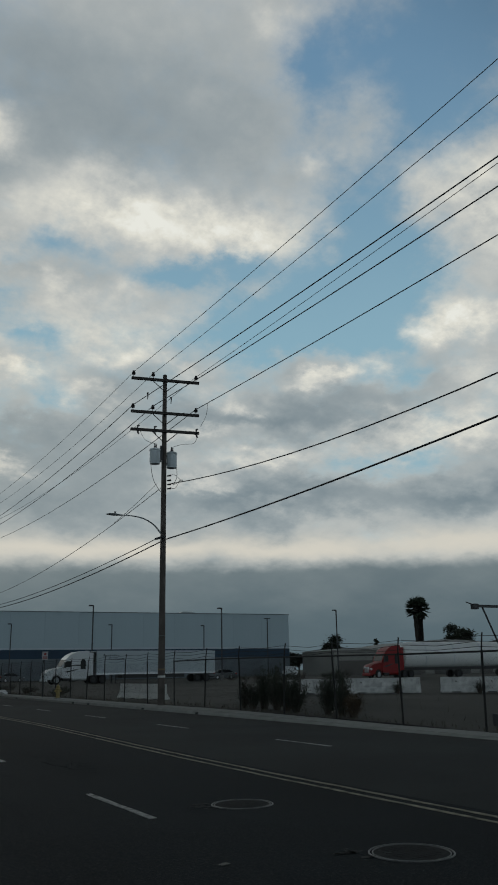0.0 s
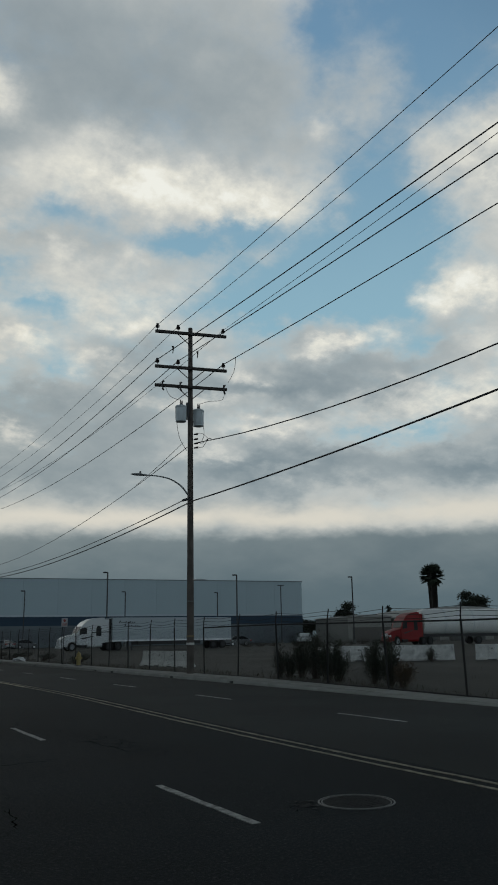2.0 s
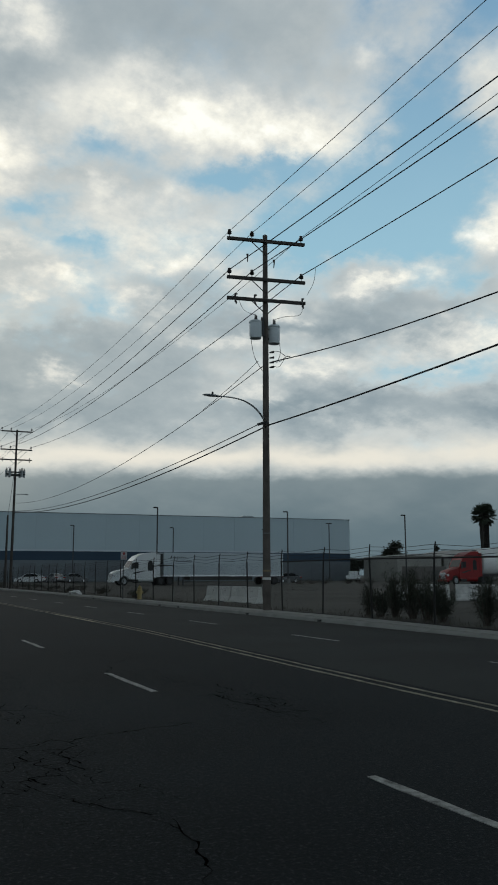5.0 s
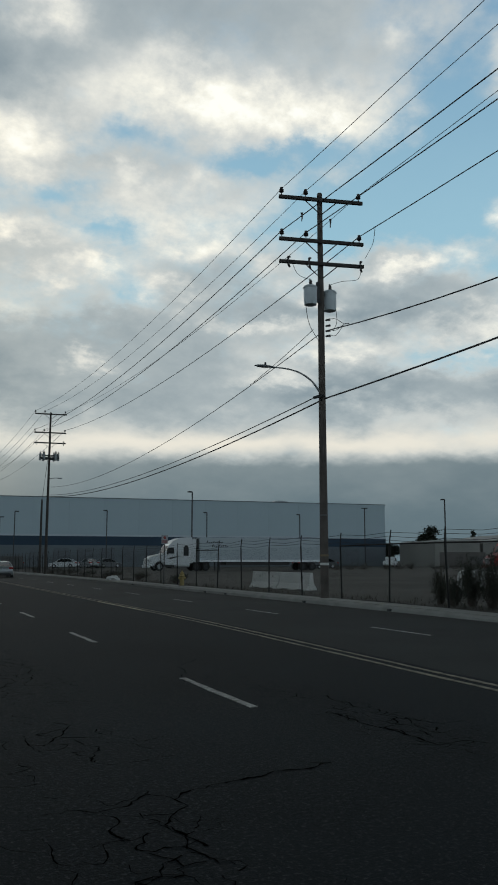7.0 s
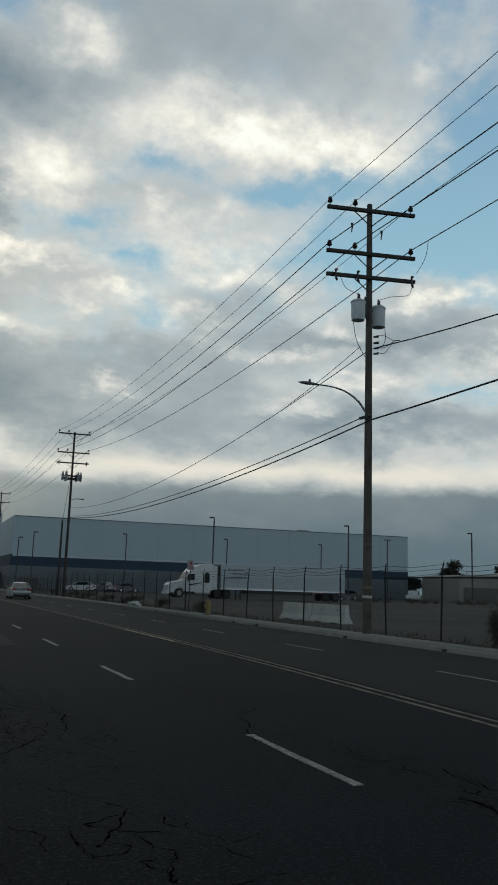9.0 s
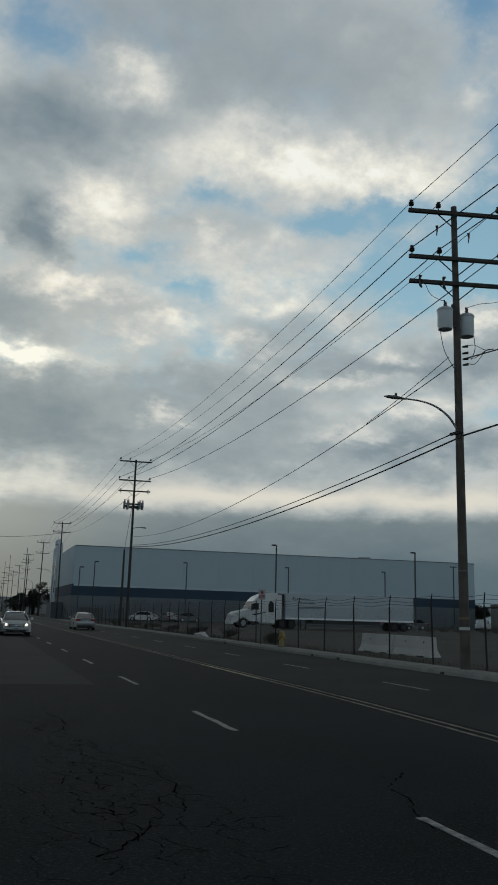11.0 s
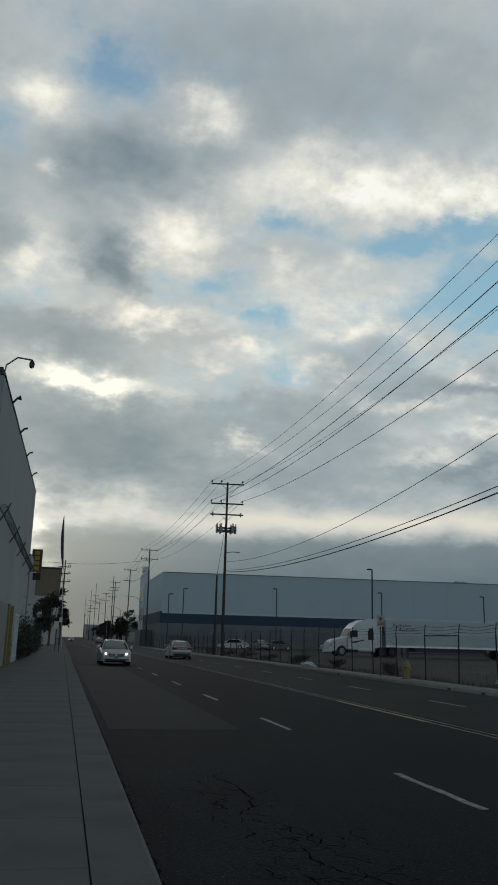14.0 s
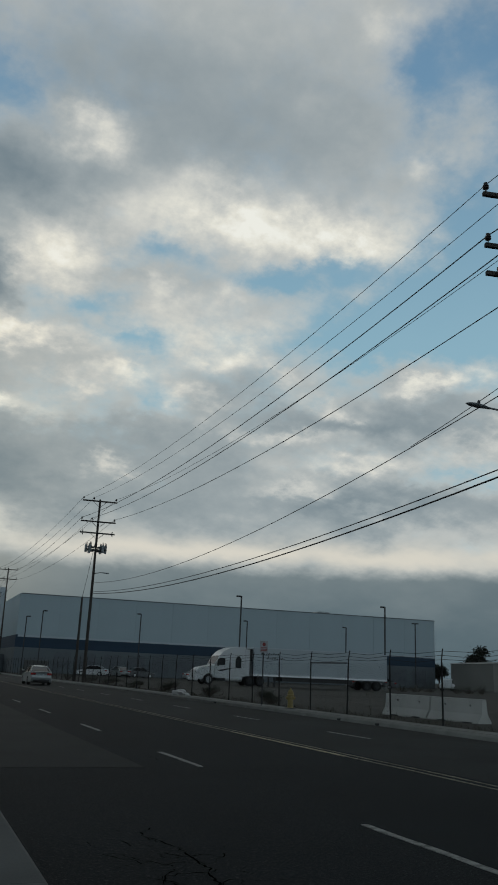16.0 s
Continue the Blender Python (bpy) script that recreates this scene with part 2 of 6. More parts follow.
def asphalt_mat():
    m = mat("asphalt", (0.0068, 0.0104, 0.0130), 0.85, spec=0.08, vary=0.5, scale=0.35, fine=90, bump=0.5)
    t = m.node_tree
    b = t.nodes["Principled BSDF"]
    old = b.inputs["Base Color"].links[0].from_socket
    tc = t.nodes.new("ShaderNodeTexCoord")
    # alligator cracks in worn patches
    warp2 = t.nodes.new("ShaderNodeTexNoise")
    warp2.inputs["Scale"].default_value = 1.2
    t.links.new(tc.outputs["Object"], warp2.inputs["Vector"])
    add = t.nodes.new("ShaderNodeVectorMath")
    add.operation = "MULTIPLY_ADD"
    t.links.new(warp2.outputs["Color"], add.inputs[0])
    add.inputs[1].default_value = (0.8, 0.8, 0)
    t.links.new(tc.outputs["Object"], add.inputs[2])
    v = t.nodes.new("ShaderNodeTexVoronoi")
    v.feature = "DISTANCE_TO_EDGE"
    v.inputs["Scale"].default_value = 2.2
    t.links.new(add.outputs[0], v.inputs["Vector"])
    line = t.nodes.new("ShaderNodeMapRange")
    t.links.new(v.outputs[0], line.inputs[0])
    line.inputs[1].default_value, line.inputs[2].default_value = 0.035, 0.0
    patch = t.nodes.new("ShaderNodeTexNoise")
    patch.inputs["Scale"].default_value, patch.inputs["Detail"].default_value = 0.28, 4
    t.links.new(tc.outputs["Object"], patch.inputs["Vector"])
    sel = t.nodes.new("ShaderNodeMapRange")
    t.links.new(patch.outputs[0], sel.inputs[0])
    sel.inputs[1].default_value, sel.inputs[2].default_value = 0.60, 0.70
    f = t.nodes.new("ShaderNodeMath")
    f.operation = "MULTIPLY"
    t.links.new(line.outputs[0], f.inputs[0]), t.links.new(sel.outputs[0], f.inputs[1])
    mx = t.nodes.new("ShaderNodeMix")
    mx.data_type = "RGBA"
    t.links.new(f.outputs[0], mx.inputs[0])
    t.links.new(old, mx.inputs[6])
    mx.inputs[7].default_value = (0.006, 0.006, 0.006, 1)
    # pale stone chips
    chip = t.nodes.new("ShaderNodeTexNoise")
    chip.inputs["Scale"].default_value, chip.inputs["Detail"].default_value = 34, 9
    chip.inputs["Roughness"].default_value = 0.75
    t.links.new(tc.outputs["Object"], chip.inputs["Vector"])
    cr = t.nodes.new("ShaderNodeMapRange")
    t.links.new(chip.outputs[0], cr.inputs[0])
    cr.inputs[1].default_value, cr.inputs[2].default_value, cr.inputs[4].default_value = 0.53, 0.80, 0.9
    my = t.nodes.new("ShaderNodeMix")
    my.data_type = "RGBA"
    t.links.new(cr.outputs[0], my.inputs[0])
    t.links.new(mx.outputs[2], my.inputs[6])
    my.inputs[7].default_value = (0.11, 0.128, 0.135, 1)
    t.links.new(my.outputs[2], b.inputs["Base Color"])
    return m


ASPHALT = asphalt_mat()
CONCRETE = mat("concrete", (0.158, 0.161, 0.156), 0.95, spec=0.1, vary=0.22, scale=0.8, fine=60, bump=0.3)
KERB = mat("kerb_concrete", (0.140, 0.146, 0.144), 0.95, spec=0.1, vary=0.25, scale=1.0, fine=60, bump=0.3)
YARD = mat("yard_dirt", (0.080, 0.077, 0.070), 0.95, spec=0.1, vary=0.35, scale=0.12, fine=8, bump=0.5)
WHITE_LINE = mat("worn_white_paint", (0.29, 0.29, 0.28), 0.9, spec=0.2, vary=0.9, scale=9, fine=70, bump=0.2)
YELLOW_LINE = mat("worn_yellow_paint", (0.20, 0.18, 0.135), 0.85, vary=0.9, scale=6, fine=70, bump=0.2)
POLE_WOOD = mat("weathered_pole_wood", (0.082, 0.071, 0.063), 0.9, vary=0.5, scale=2.2, fine=50, bump=0.5)
DARK_WOOD = mat("dark_arm_timber", (0.05, 0.045, 0.042), 0.9, vary=0.4, scale=3, fine=40, bump=0.4)
WIRE = mat("black_cable", (0.02, 0.02, 0.022), 0.7, vary=0.2, bump=0)
CERAMIC = mat("dark_ceramic", (0.035, 0.03, 0.03), 0.3, vary=0.2, bump=0)
GALV = mat("galvanised_steel", (0.30, 0.32, 0.33), 0.5, metal=0.6, vary=0.2, scale=5, fine=60, bump=0.1)
DARK_STEEL = mat("dark_painted_steel", (0.04, 0.042, 0.045), 0.6, metal=0.3, vary=0.3, scale=4, bump=0.1)
TANK = mat("grey_tank_enamel", (0.50, 0.55, 0.58), 0.45, vary=0.15, scale=3, bump=0.05)
WALL_PALE = mat("pale_blue_tilt_up_wall", (0.385, 0.465, 0.505), 0.85, vary=0.07, scale=0.08, fine=3, bump=0.1)
WALL_NAVY = mat("navy_band_paint", (0.022, 0.045, 0.075), 0.8, vary=0.12, scale=0.2, bump=0.1)
WALL_GREY = mat("grey_lower_wall", (0.12, 0.14, 0.155), 0.85, vary=0.15, scale=0.15, fine=4, bump=0.1)

# ---- building helpers ----


def box(bm, x0, x1, y0, y1, z0, z1, bevel=0.0):
    r = bmesh.ops.create_cube(bm, size=1.0)
    vs = r["verts"]
    for v in vs:
        v.co = Vector(((x0 + x1) / 2 + v.co.x * (x1 - x0), (y0 + y1) / 2 + v.co.y * (y1 - y0), (z0 + z1) / 2 + v.co.z * (z1 - z0)))
    if bevel:
        es = list({e for v in vs for e in v.link_edges})
        bmesh.ops.bevel(bm, geom=es, offset=bevel, segments=2, affect="EDGES", profile=0.6)
    return bm


def tube(bm, a, b, r0, r1=None, n=10, caps=True):
    """A round bar from a to b."""
    a, b = Vector(a), Vector(b)
    r1 = r0 if r1 is None else r1
    d = b - a
    m = Matrix.Translation((a + b) / 2) @ d.to_track_quat("Z", "Y").to_matrix().to_4x4()
    bmesh.ops.create_cone(bm, cap_ends=caps, segments=n, radius1=r0, radius2=r1, depth=d.length, matrix=m)
    return bm


def sweep(bm, pts, r, n=6):
    """A round bar along points, with one radius or one for each point."""
    pts = [Vector(p) for p in pts]
    rs = r if isinstance(r, (list, tuple)) else [r] * len(pts)
    rings = []
    for i, p in enumerate(pts):
        d = (pts[min(i + 1, len(pts) - 1)] - pts[max(i - 1, 0)]).normalized()
        side = d.cross(Vector((0, 0, 1)))
        side = side.normalized() if side.length > 1e-3 else Vector((1, 0, 0))
        up = side.cross(d).normalized()
        rings.append([bm.verts.new(p + rs[i] * (math.cos(2 * math.pi * k / n) * side + math.sin(2 * math.pi * k / n) * up)) for k in range(n)])
    for a, b in zip(rings, rings[1:]):
        for k in range(n):
            bm.faces.new((a[k], a[(k + 1) % n], b[(k + 1) % n], b[k]))
    bm.faces.new(rings[0][::-1]), bm.faces.new(rings[-1])
    return bm


def lathe(bm, prof, n=16, at=(0, 0, 0)):
    """A turned shape from (radius, height) steps."""
    rings = [[bm.verts.new((at[0] + r * math.cos(2 * math.pi * k / n), at[1] + r * math.sin(2 * math.pi * k / n), at[2] + z)) for k in range(n)] for r, z in prof]
    for a, b in zip(rings, rings[1:]):
        for k in range(n):
            bm.faces.new((a[k], a[(k + 1) % n], b[(k + 1) % n], b[k]))
    bm.faces.new(rings[0][::-1]), bm.faces.new(rings[-1])
    return bm


def prism(bm, outline, y0, y1):
    """An (x, z) outline drawn out along y."""
    a = [bm.verts.new((x, y0, z)) for x, z in outline]
    b = [bm.verts.new((x, y1, z)) for x, z in outline]
    k = len(outline)
    fs = [bm.faces.new((a[i], a[(i + 1) % k], b[(i + 1) % k], b[i])) for i in range(k)]
    fs += [bm.faces.new(a[::-1]), bm.faces.new(b)]
    bmesh.ops.recalc_face_normals(bm, faces=fs)
    return bm


def curve(pts, n=6):
    """More points along a smooth line through the given ones."""
    p = [Vector(q) for q in pts]
    p = [p[0] * 2 - p[1]] + p + [p[-1] * 2 - p[-2]]
    out = []
    for i in range(1, len(p) - 2):
        for k in range(n):
            t = k / n
            out.append(0.5 * (2 * p[i] + (p[i + 1] - p[i - 1]) * t + (2 * p[i - 1] - 5 * p[i] + 4 * p[i + 1] - p[i + 2]) * t * t + (3 * p[i] - p[i - 1] - 3 * p[i + 1] + p[i + 2]) * t ** 3))
    return out + [p[-2]]


def B():
    return bmesh.new()


def mesh_of(name, bm, material, smooth=False):
    bmesh.ops.recalc_face_normals(bm, faces=bm.faces[:])
    me = bpy.data.meshes.new(name)
    bm.to_mesh(me)
    bm.free()
    for mm in (material if isinstance(material, (list, tuple)) else [material]):
        me.materials.append(mm)
    if smooth:
        for p in me.polygons:
            p.use_smooth = True
        me.set_sharp_from_angle(angle=radians(38))
    return me


def part(name, bm, material, parent, label="", smooth=False, at=None):
    ob = new(name, mesh_of(name, bm, material, smooth))
    ob.parent = parent
    if at is not None:
        ob.matrix_basis = at
    return tagged(ob, label) if label else ob


def solid(name, bm, material, label, category, kind="", group="", at=None, smooth=False):
    ob = new(name, mesh_of(name, bm, material, smooth))
    if at is not None:
        ob.matrix_basis = at
    return tagged(ob, label, category, group, kind)


def thing(name, label, category, at, group="", kind=""):
    ob = new(name)
    ob.matrix_basis = at
    ob.empty_display_size = 0.2
    return tagged(ob, label, category, group, kind)


# ---- ground, road, pavements ----
KERB_R, FENCE_X = 13.85, 15.0


def apron(y):
    """How far the far pavement sinks towards the driveway."""
    s = min(1, max(0, (31 - y) / 15))
    return 0.11 * s * s * (3 - 2 * s)


def yard_z(x, y):
    s = min(1, max(0, (y - 20) / 75)) * min(1, max(0, (x - FENCE_X) / 6))
    return 0.10 + 0.24 * s - apron(y) * min(1, max(0, (40 - x) / 20))


bm = B()
xs = [-2500, -600, -200, -60, -20, -4, -0.3, 13.6, 14.9, 16, 18, 21, 26, 34, 45, 60, 80, 110, 150, 220, 400, 900, 2500]
ys = [-1500, -300, -100, -40, 0, 12, 16, 18, 20, 22, 24, 26, 28, 31, 35, 50, 65, 80, 95, 120, 150, 180, 240, 400, 900, 2000, 4500]
grid = [[bm.verts.new((x, y, -0.03 if x <= 14.9 else yard_z(x, y))) for x in xs] for y in ys]
for r0, r1 in zip(grid, grid[1:]):
    for i in range(len(xs) - 1):
        bm.faces.new((r0[i], r0[i + 1], r1[i + 1], r1[i]))
solid("ground", bm, YARD, "bare trodden dirt and gravel ground", "ground", "structure")
FAR_ASPHALT = mat("far_lane_asphalt", (0.0250, 0.0285, 0.0290), 0.85, spec=0.10, vary=0.4, scale=0.3, fine=90, bump=0.5)
road = solid("road", box(B(), 0.0, KERB_R, -120, 1200, -0.4, 0.0), ASPHALT, "dark worn cracked asphalt four-lane road", "road", "structure")

# ---- pavements, kerbs, markings ----
walk_l = solid("pavement_left", box(B(), -3.3, -0.29, -60, 420, -0.3, 0.115), KERB, "bed of the concrete pavement along the kerb", "pavement", "structure")
bm = B()
rows = [[bm.verts.new((x, y, z)) for x, z in ((14.12, -0.3), (14.92, -0.3), (14.92, 0.135 - apron(y)), (14.12, 0.135 - apron(y)))] for y in [-60] + list(range(14, 33)) + [420]]
for a, b in zip(rows, rows[1:]):
    for i in range(4):
        bm.faces.new((a[i], a[(i + 1) % 4], b[(i + 1) % 4], b[i]))
bm.faces.new(rows[0][::-1]), bm.faces.new(rows[-1])
walk_r = solid("pavement_right", bm, KERB, "bed of the narrow concrete pavement beside the fence", "pavement", "structure")


KERB_PALE = mat('pale_kerb_concrete', (0.25, 0.25, 0.238), 0.95, spec=0.1, vary=0.25, scale=1.0, fine=60, bump=0.3)


def kerb_mesh(length, w, material=KERB):
    bm = B()
    prism(bm, [(0, -0.3), (w, -0.3), (w + 0.02, 0.0), (w, 0.10), (w - 0.04, 0.132), (0, 0.135)], 0.004, length - 0.004)
    return mesh_of("kerbstone", bm, material)


kl = tagged(new("kerb_left"), "long grey concrete kerb along the road", "kerb", kind="structure")
kr = tagged(new("kerb_right"), "long grey concrete kerb below the fence", "kerb", kind="structure")
km, kml = kerb_mesh(3.0, 0.36, KERB_PALE), kerb_mesh(3.0, 0.43)
for k in range(52):
    o = new("kerbstone", kml)
    o.parent, o.matrix_basis = kl, pose(-0.28, -12 + 3 * k, 0)
    o = new("kerbstone", km)
    o.parent, o.matrix_basis = kr, pose(14.11, 3 * k + 3.0, -apron(3 * k + 3), math.degrees((apron(3 * k + 3) - apron(3 * k)) / 3.0), 0, 180)
part("far_kerb", box(B(), -0.28, 0.15, 144, 420, -0.3, 0.13), KERB, kl)
part("far_kerb", box(B(), 13.75, 14.11, 156, 420, -0.3, 0.13), KERB_PALE, kr)
bm = B()
rnd_g = random.Random(8)
edge = [(0.195 + 0.045 * rnd_g.random() ** 2 + 0.008 * math.sin(k * .3), -20 + 0.11 * k) for k in range(1400)]
near, far = [bm.verts.new((0.160, y, 0.005)) for x, y in edge], [bm.verts.new((x, y, 0.005)) for x, y in edge]
for a, b, c, d in zip(near, far, far[1:], near[1:]):
    bm.faces.new((a, b, c, d))
solid("gutter", bm, mat("gutter_dirt", (0.010, 0.010, 0.010), 1.0, spec=0.02, vary=0.6, scale=2.5, fine=30, bump=0.5), "ragged dark dirty joint beside the kerb", "gutter", "structure")
# gutter colour is dark to carry the shade of the kerb face
solid("gutter", box(B(), 13.3, 13.735, -60, 420, -0.2, 0.004), mat("gutter_concrete", (0.036, 0.037, 0.037), 0.95, spec=0.1, vary=0.4, scale=1.2, fine=30, bump=0.4), "concrete gutter darkened for the shade below the kerb", "gutter", "structure")
# drain notches drawn as dark blocks, the shade inside put into their colour
for y in (29.5, 35.0, 42.6, 45.2, 58.0):
    solid("drain_outlet", box(B(), 13.67, 13.765, y, y + 0.14, 0.012, 0.085, 0.01), DARK_STEEL, "small dark drain outlet in the kerb face", "drain outlet", group="kerb outlets")


def marking(name, x, y0, y1, w, material, label, slant=0.0):
    bm = B()
    n = max(2, int((y1 - y0) / 0.35))
    rnd = random.Random(int(x * 100 + y0 * 10))
    left, right = [], []
    for i in range(n + 1):
        y = y0 + (y1 - y0) * i / n
        cx = x + slant * (y - y0)
        left.append((cx - w / 2 + rnd.uniform(-.012, .012), y)), right.append((cx + w / 2 + rnd.uniform(-.012, .012), y))
    top = [[bm.verts.new((px, py, 0.006)) for px, py in s] for s in (left, right)]
    bot = [[bm.verts.new((px, py, -0.01)) for px, py in s] for s in (left, right)]
    for i in range(n):
        bm.faces.new((top[0][i], top[1][i], top[1][i + 1], top[0][i + 1]))
        bm.faces.new((top[0][i], top[0][i + 1], bot[0][i + 1], bot[0][i]))
        bm.faces.new((top[1][i], bot[1][i], bot[1][i + 1], top[1][i + 1]))
    bm.faces.new((top[0][0], bot[0][0], bot[1][0], top[1][0])), bm.faces.new((top[0][n], top[1][n], bot[1][n], bot[0][n]))
    return solid(name, bm, material, label, "road marking", group="lane markings", kind="structure")


for k in range(-2, 26):
    marking("lane_dash", 3.68, 9.35 + 7.32 * k, 11.62 + 7.32 * k, 0.088, WHITE_LINE, "worn white painted dash between two lanes")
    marking("lane_dash", 10.12 + min(0.25, 0.006 * 7.32 * max(0, k)), 15.35 - 7.32 + 7.32 * k, 17.6 - 7.32 + 7.32 * k, 0.088, WHITE_LINE, "worn white painted dash beyond the centre line")


def centre_x(y):
    s = min(1, max(0, (y - 11) / 20))
    return 6.70 + 0.62 * s * s * (3 - 2 * s)


FRESH_LINE = mat("repainted_pale_yellow", (0.42, 0.37, 0.25), 0.85, vary=0.5, scale=6, fine=70, bump=0.2)
for off in (-0.12, 0.12):
    y = -30.0
    while y < 300:
        step = 3.0 if y < 60 else 10.0
        fresh = off < 0 and 32 < y < 38
        marking("centre_line", centre_x(y) + off, y, y + step, 0.10 if fresh else 0.062, FRESH_LINE if fresh else YELLOW_LINE, "worn double yellow line on the road", (centre_x(y + step) - centre_x(y)) / step)
        y += step


def manhole(x, y):
    o = thing("manhole_cover", "round cast-iron manhole cover set in the asphalt", "manhole cover", pose(x, y, 0.0), group="manholes")
    iron = mat("cast_iron", (0.019, 0.020, 0.021), 0.85, spec=0.12, vary=0.4, scale=6, fine=80, bump=0.6)
    rim = mat("worn_bright_iron", (0.10, 0.10, 0.10), 0.5, metal=0.5, vary=0.4, scale=9, fine=80, bump=0.3)
    n = 40
    for name_, prof in (("rim", [(0.360, -0.05), (0.364, 0.008), (0.366, 0.010), (0.375, 0.010), (0.38, 0.006), (0.38, -0.05)]), ("seat_ring", [(0.334, -0.05), (0.336, 0.007), (0.338, 0.008), (0.344, 0.008), (0.346, 0.006), (0.346, -0.05)])):
        bm = B()
        rings = [[bm.verts.new((r * math.cos(2 * math.pi * k / n), r * math.sin(2 * math.pi * k / n), z)) for k in range(n)] for r, z in prof]
        for a, b in zip(rings, rings[1:]):
            for k in range(n):
                bm.faces.new((a[k], a[(k + 1) % n], b[(k + 1) % n], b[k]))
        part(name_, bm, rim, o)
    bm = lathe(B(), [(0.330, -0.05), (0.330, 0.002), (0.322, 0.005), (0.01, 0.006)], 40)
    for i in range(-4, 5):
        for j in range(-4, 5):
            if i * i + j * j < 17:
                box(bm, i * 0.065 - 0.02, i * 0.065 + 0.02, j * 0.065 - 0.02, j * 0.065 + 0.02, 0.004, 0.008)
    part("lid", bm, iron, o)


def scuff(x, y, seed):
    """Crumbled pale asphalt beside a cover: a few ragged flakes."""
    rnd_, bm_ = random.Random(seed), B()
    for k in range(16):
        cx, cy, rr = x + rnd_.gauss(0, .10), y + rnd_.gauss(0, .10), rnd_.uniform(.012, .05)
        ring = [bm_.verts.new((cx + rr * rnd_.uniform(.5, 1.2) * math.cos(a) * 1.5, cy + rr * rnd_.uniform(.5, 1.2) * math.sin(a), 0.0065)) for a in [2 * math.pi * i / 8 for i in range(8)]]
        bm_.faces.new(ring)
    solid("asphalt_scuff", bm_, mat("crumbled_pale_asphalt", (0.055, 0.057, 0.057), 0.95, spec=0.1, vary=0.5, scale=12, fine=80, bump=0.5), "crumbled pale asphalt beside a manhole cover", "road patch", "structure")


manhole(4.97, 9.65), manhole(4.92, 6.42)
scuff(4.47, 9.78, 1), scuff(4.50, 6.70, 2)

bm = B()
rim_ = [(centre_x(y) + 0.30 + 0.03 * math.sin(y * 1.7), y) for y in [-60 + 2 * k for k in range(180)]]
inner, outer = [bm.verts.new((x, y, 0.003)) for x, y in rim_], [bm.verts.new((13.32, y, 0.003)) for x, y in rim_]
for a, b, c, d in zip(inner, outer, outer[1:], inner[1:]):
    bm.faces.new((a, b, c, d))
solid("far_lanes", bm, FAR_ASPHALT, "paler asphalt of the far lanes", "road", "structure")
solid("road_patch", box(B(), 0.36, 2.75, 31.2, 64, -0.05, 0.003), mat("paler_asphalt", (0.0235, 0.0265, 0.0275), 0.85, spec=0.10, vary=0.35, scale=0.4, fine=80, bump=0.4), "paler resurfaced strip of asphalt in the near lane", "road patch", "structure")


def crack_web(nets, runs):
    """Open cracks: jagged dark ribbons, in nets of broken cells and in single runs."""
    v, f = [], []
    rnd_ = random.Random(31)

    def jag(p, q, w):
        """One crack from p to q, broken into short crooked steps of uneven width."""
        p, q = Vector((*p, 0.0)), Vector((*q, 0.0))
        d = q - p
        n = max(3, int(d.length / 0.045))
        side = Vector((-d.y, d.x, 0)).normalized()
        off, prev = 0.0, None
        for i in range(n + 1):
            t = i / n
            off += rnd_.gauss(0, 0.014)
            c = p + d * t + side * off * math.sin(math.pi * t) * 1.6
            ww = w * (0.25 + 1.1 * rnd_.random() ** 1.6)
            k = len(v)
            v.extend([(c.x - side.x * ww, c.y - side.y * ww, 0.004), (c.x + side.x * ww, c.y + side.y * ww, 0.004)])
            if prev is not None and (rnd_.random() > 0.10 or w > 0.008):
                f.append((prev, prev + 1, k + 1, k))
            prev = k

    for cx, cy, rx, ry, cell, keep, w in nets:
        nx, ny = int(rx / cell) + 1, int(ry / cell / 1.3) + 1
        g = {(i, j): (cx + (i + 0.5 * (j % 2) + rnd_.uniform(-.38, .38)) * cell, cy + (j + rnd_.uniform(-.38, .38)) * cell * 1.3) for i in range(-nx, nx + 2) for j in range(-ny, ny + 2)}
        for (i, j), p in g.items():
            for nb in ((i + 1, j), (i, j + 1), (i - 1 + j % 2, j + 1)):
                if nb in g:
                    e = math.hypot((p[0] - cx) / rx, (p[1] - cy) / ry)
                    if rnd_.random() < keep * (1.15 - e):
                        jag(p, g[nb], w * rnd_.uniform(.4, 1.2) * (1.2 - 0.6 * e))
    for line, w in runs:
        for p, q in zip(line, line[1:]):
            jag(p, q, w * rnd_.uniform(.7, 1.2))
            if rnd_.random() < 0.5:
                a_ = rnd_.uniform(0, 6.283)
                jag(q, (q[0] + .3 * math.cos(a_), q[1] + .3 * math.sin(a_)), w * .5)
    me_ = bpy.data.meshes.new("road_cracks")
    me_.from_pydata(v, [], f)
    # near-black ribbon colour carries the shade inside the cracks as well as dirt
    me_.materials.append(mat("crack_shadow_dirt", (0.0022, 0.0022, 0.0022), 1.0, spec=0.0, vary=0.3, bump=0))
    return tagged(new("road_cracks", me_), "branching dark cracks in the worn asphalt", "cracks", kind="stuff")


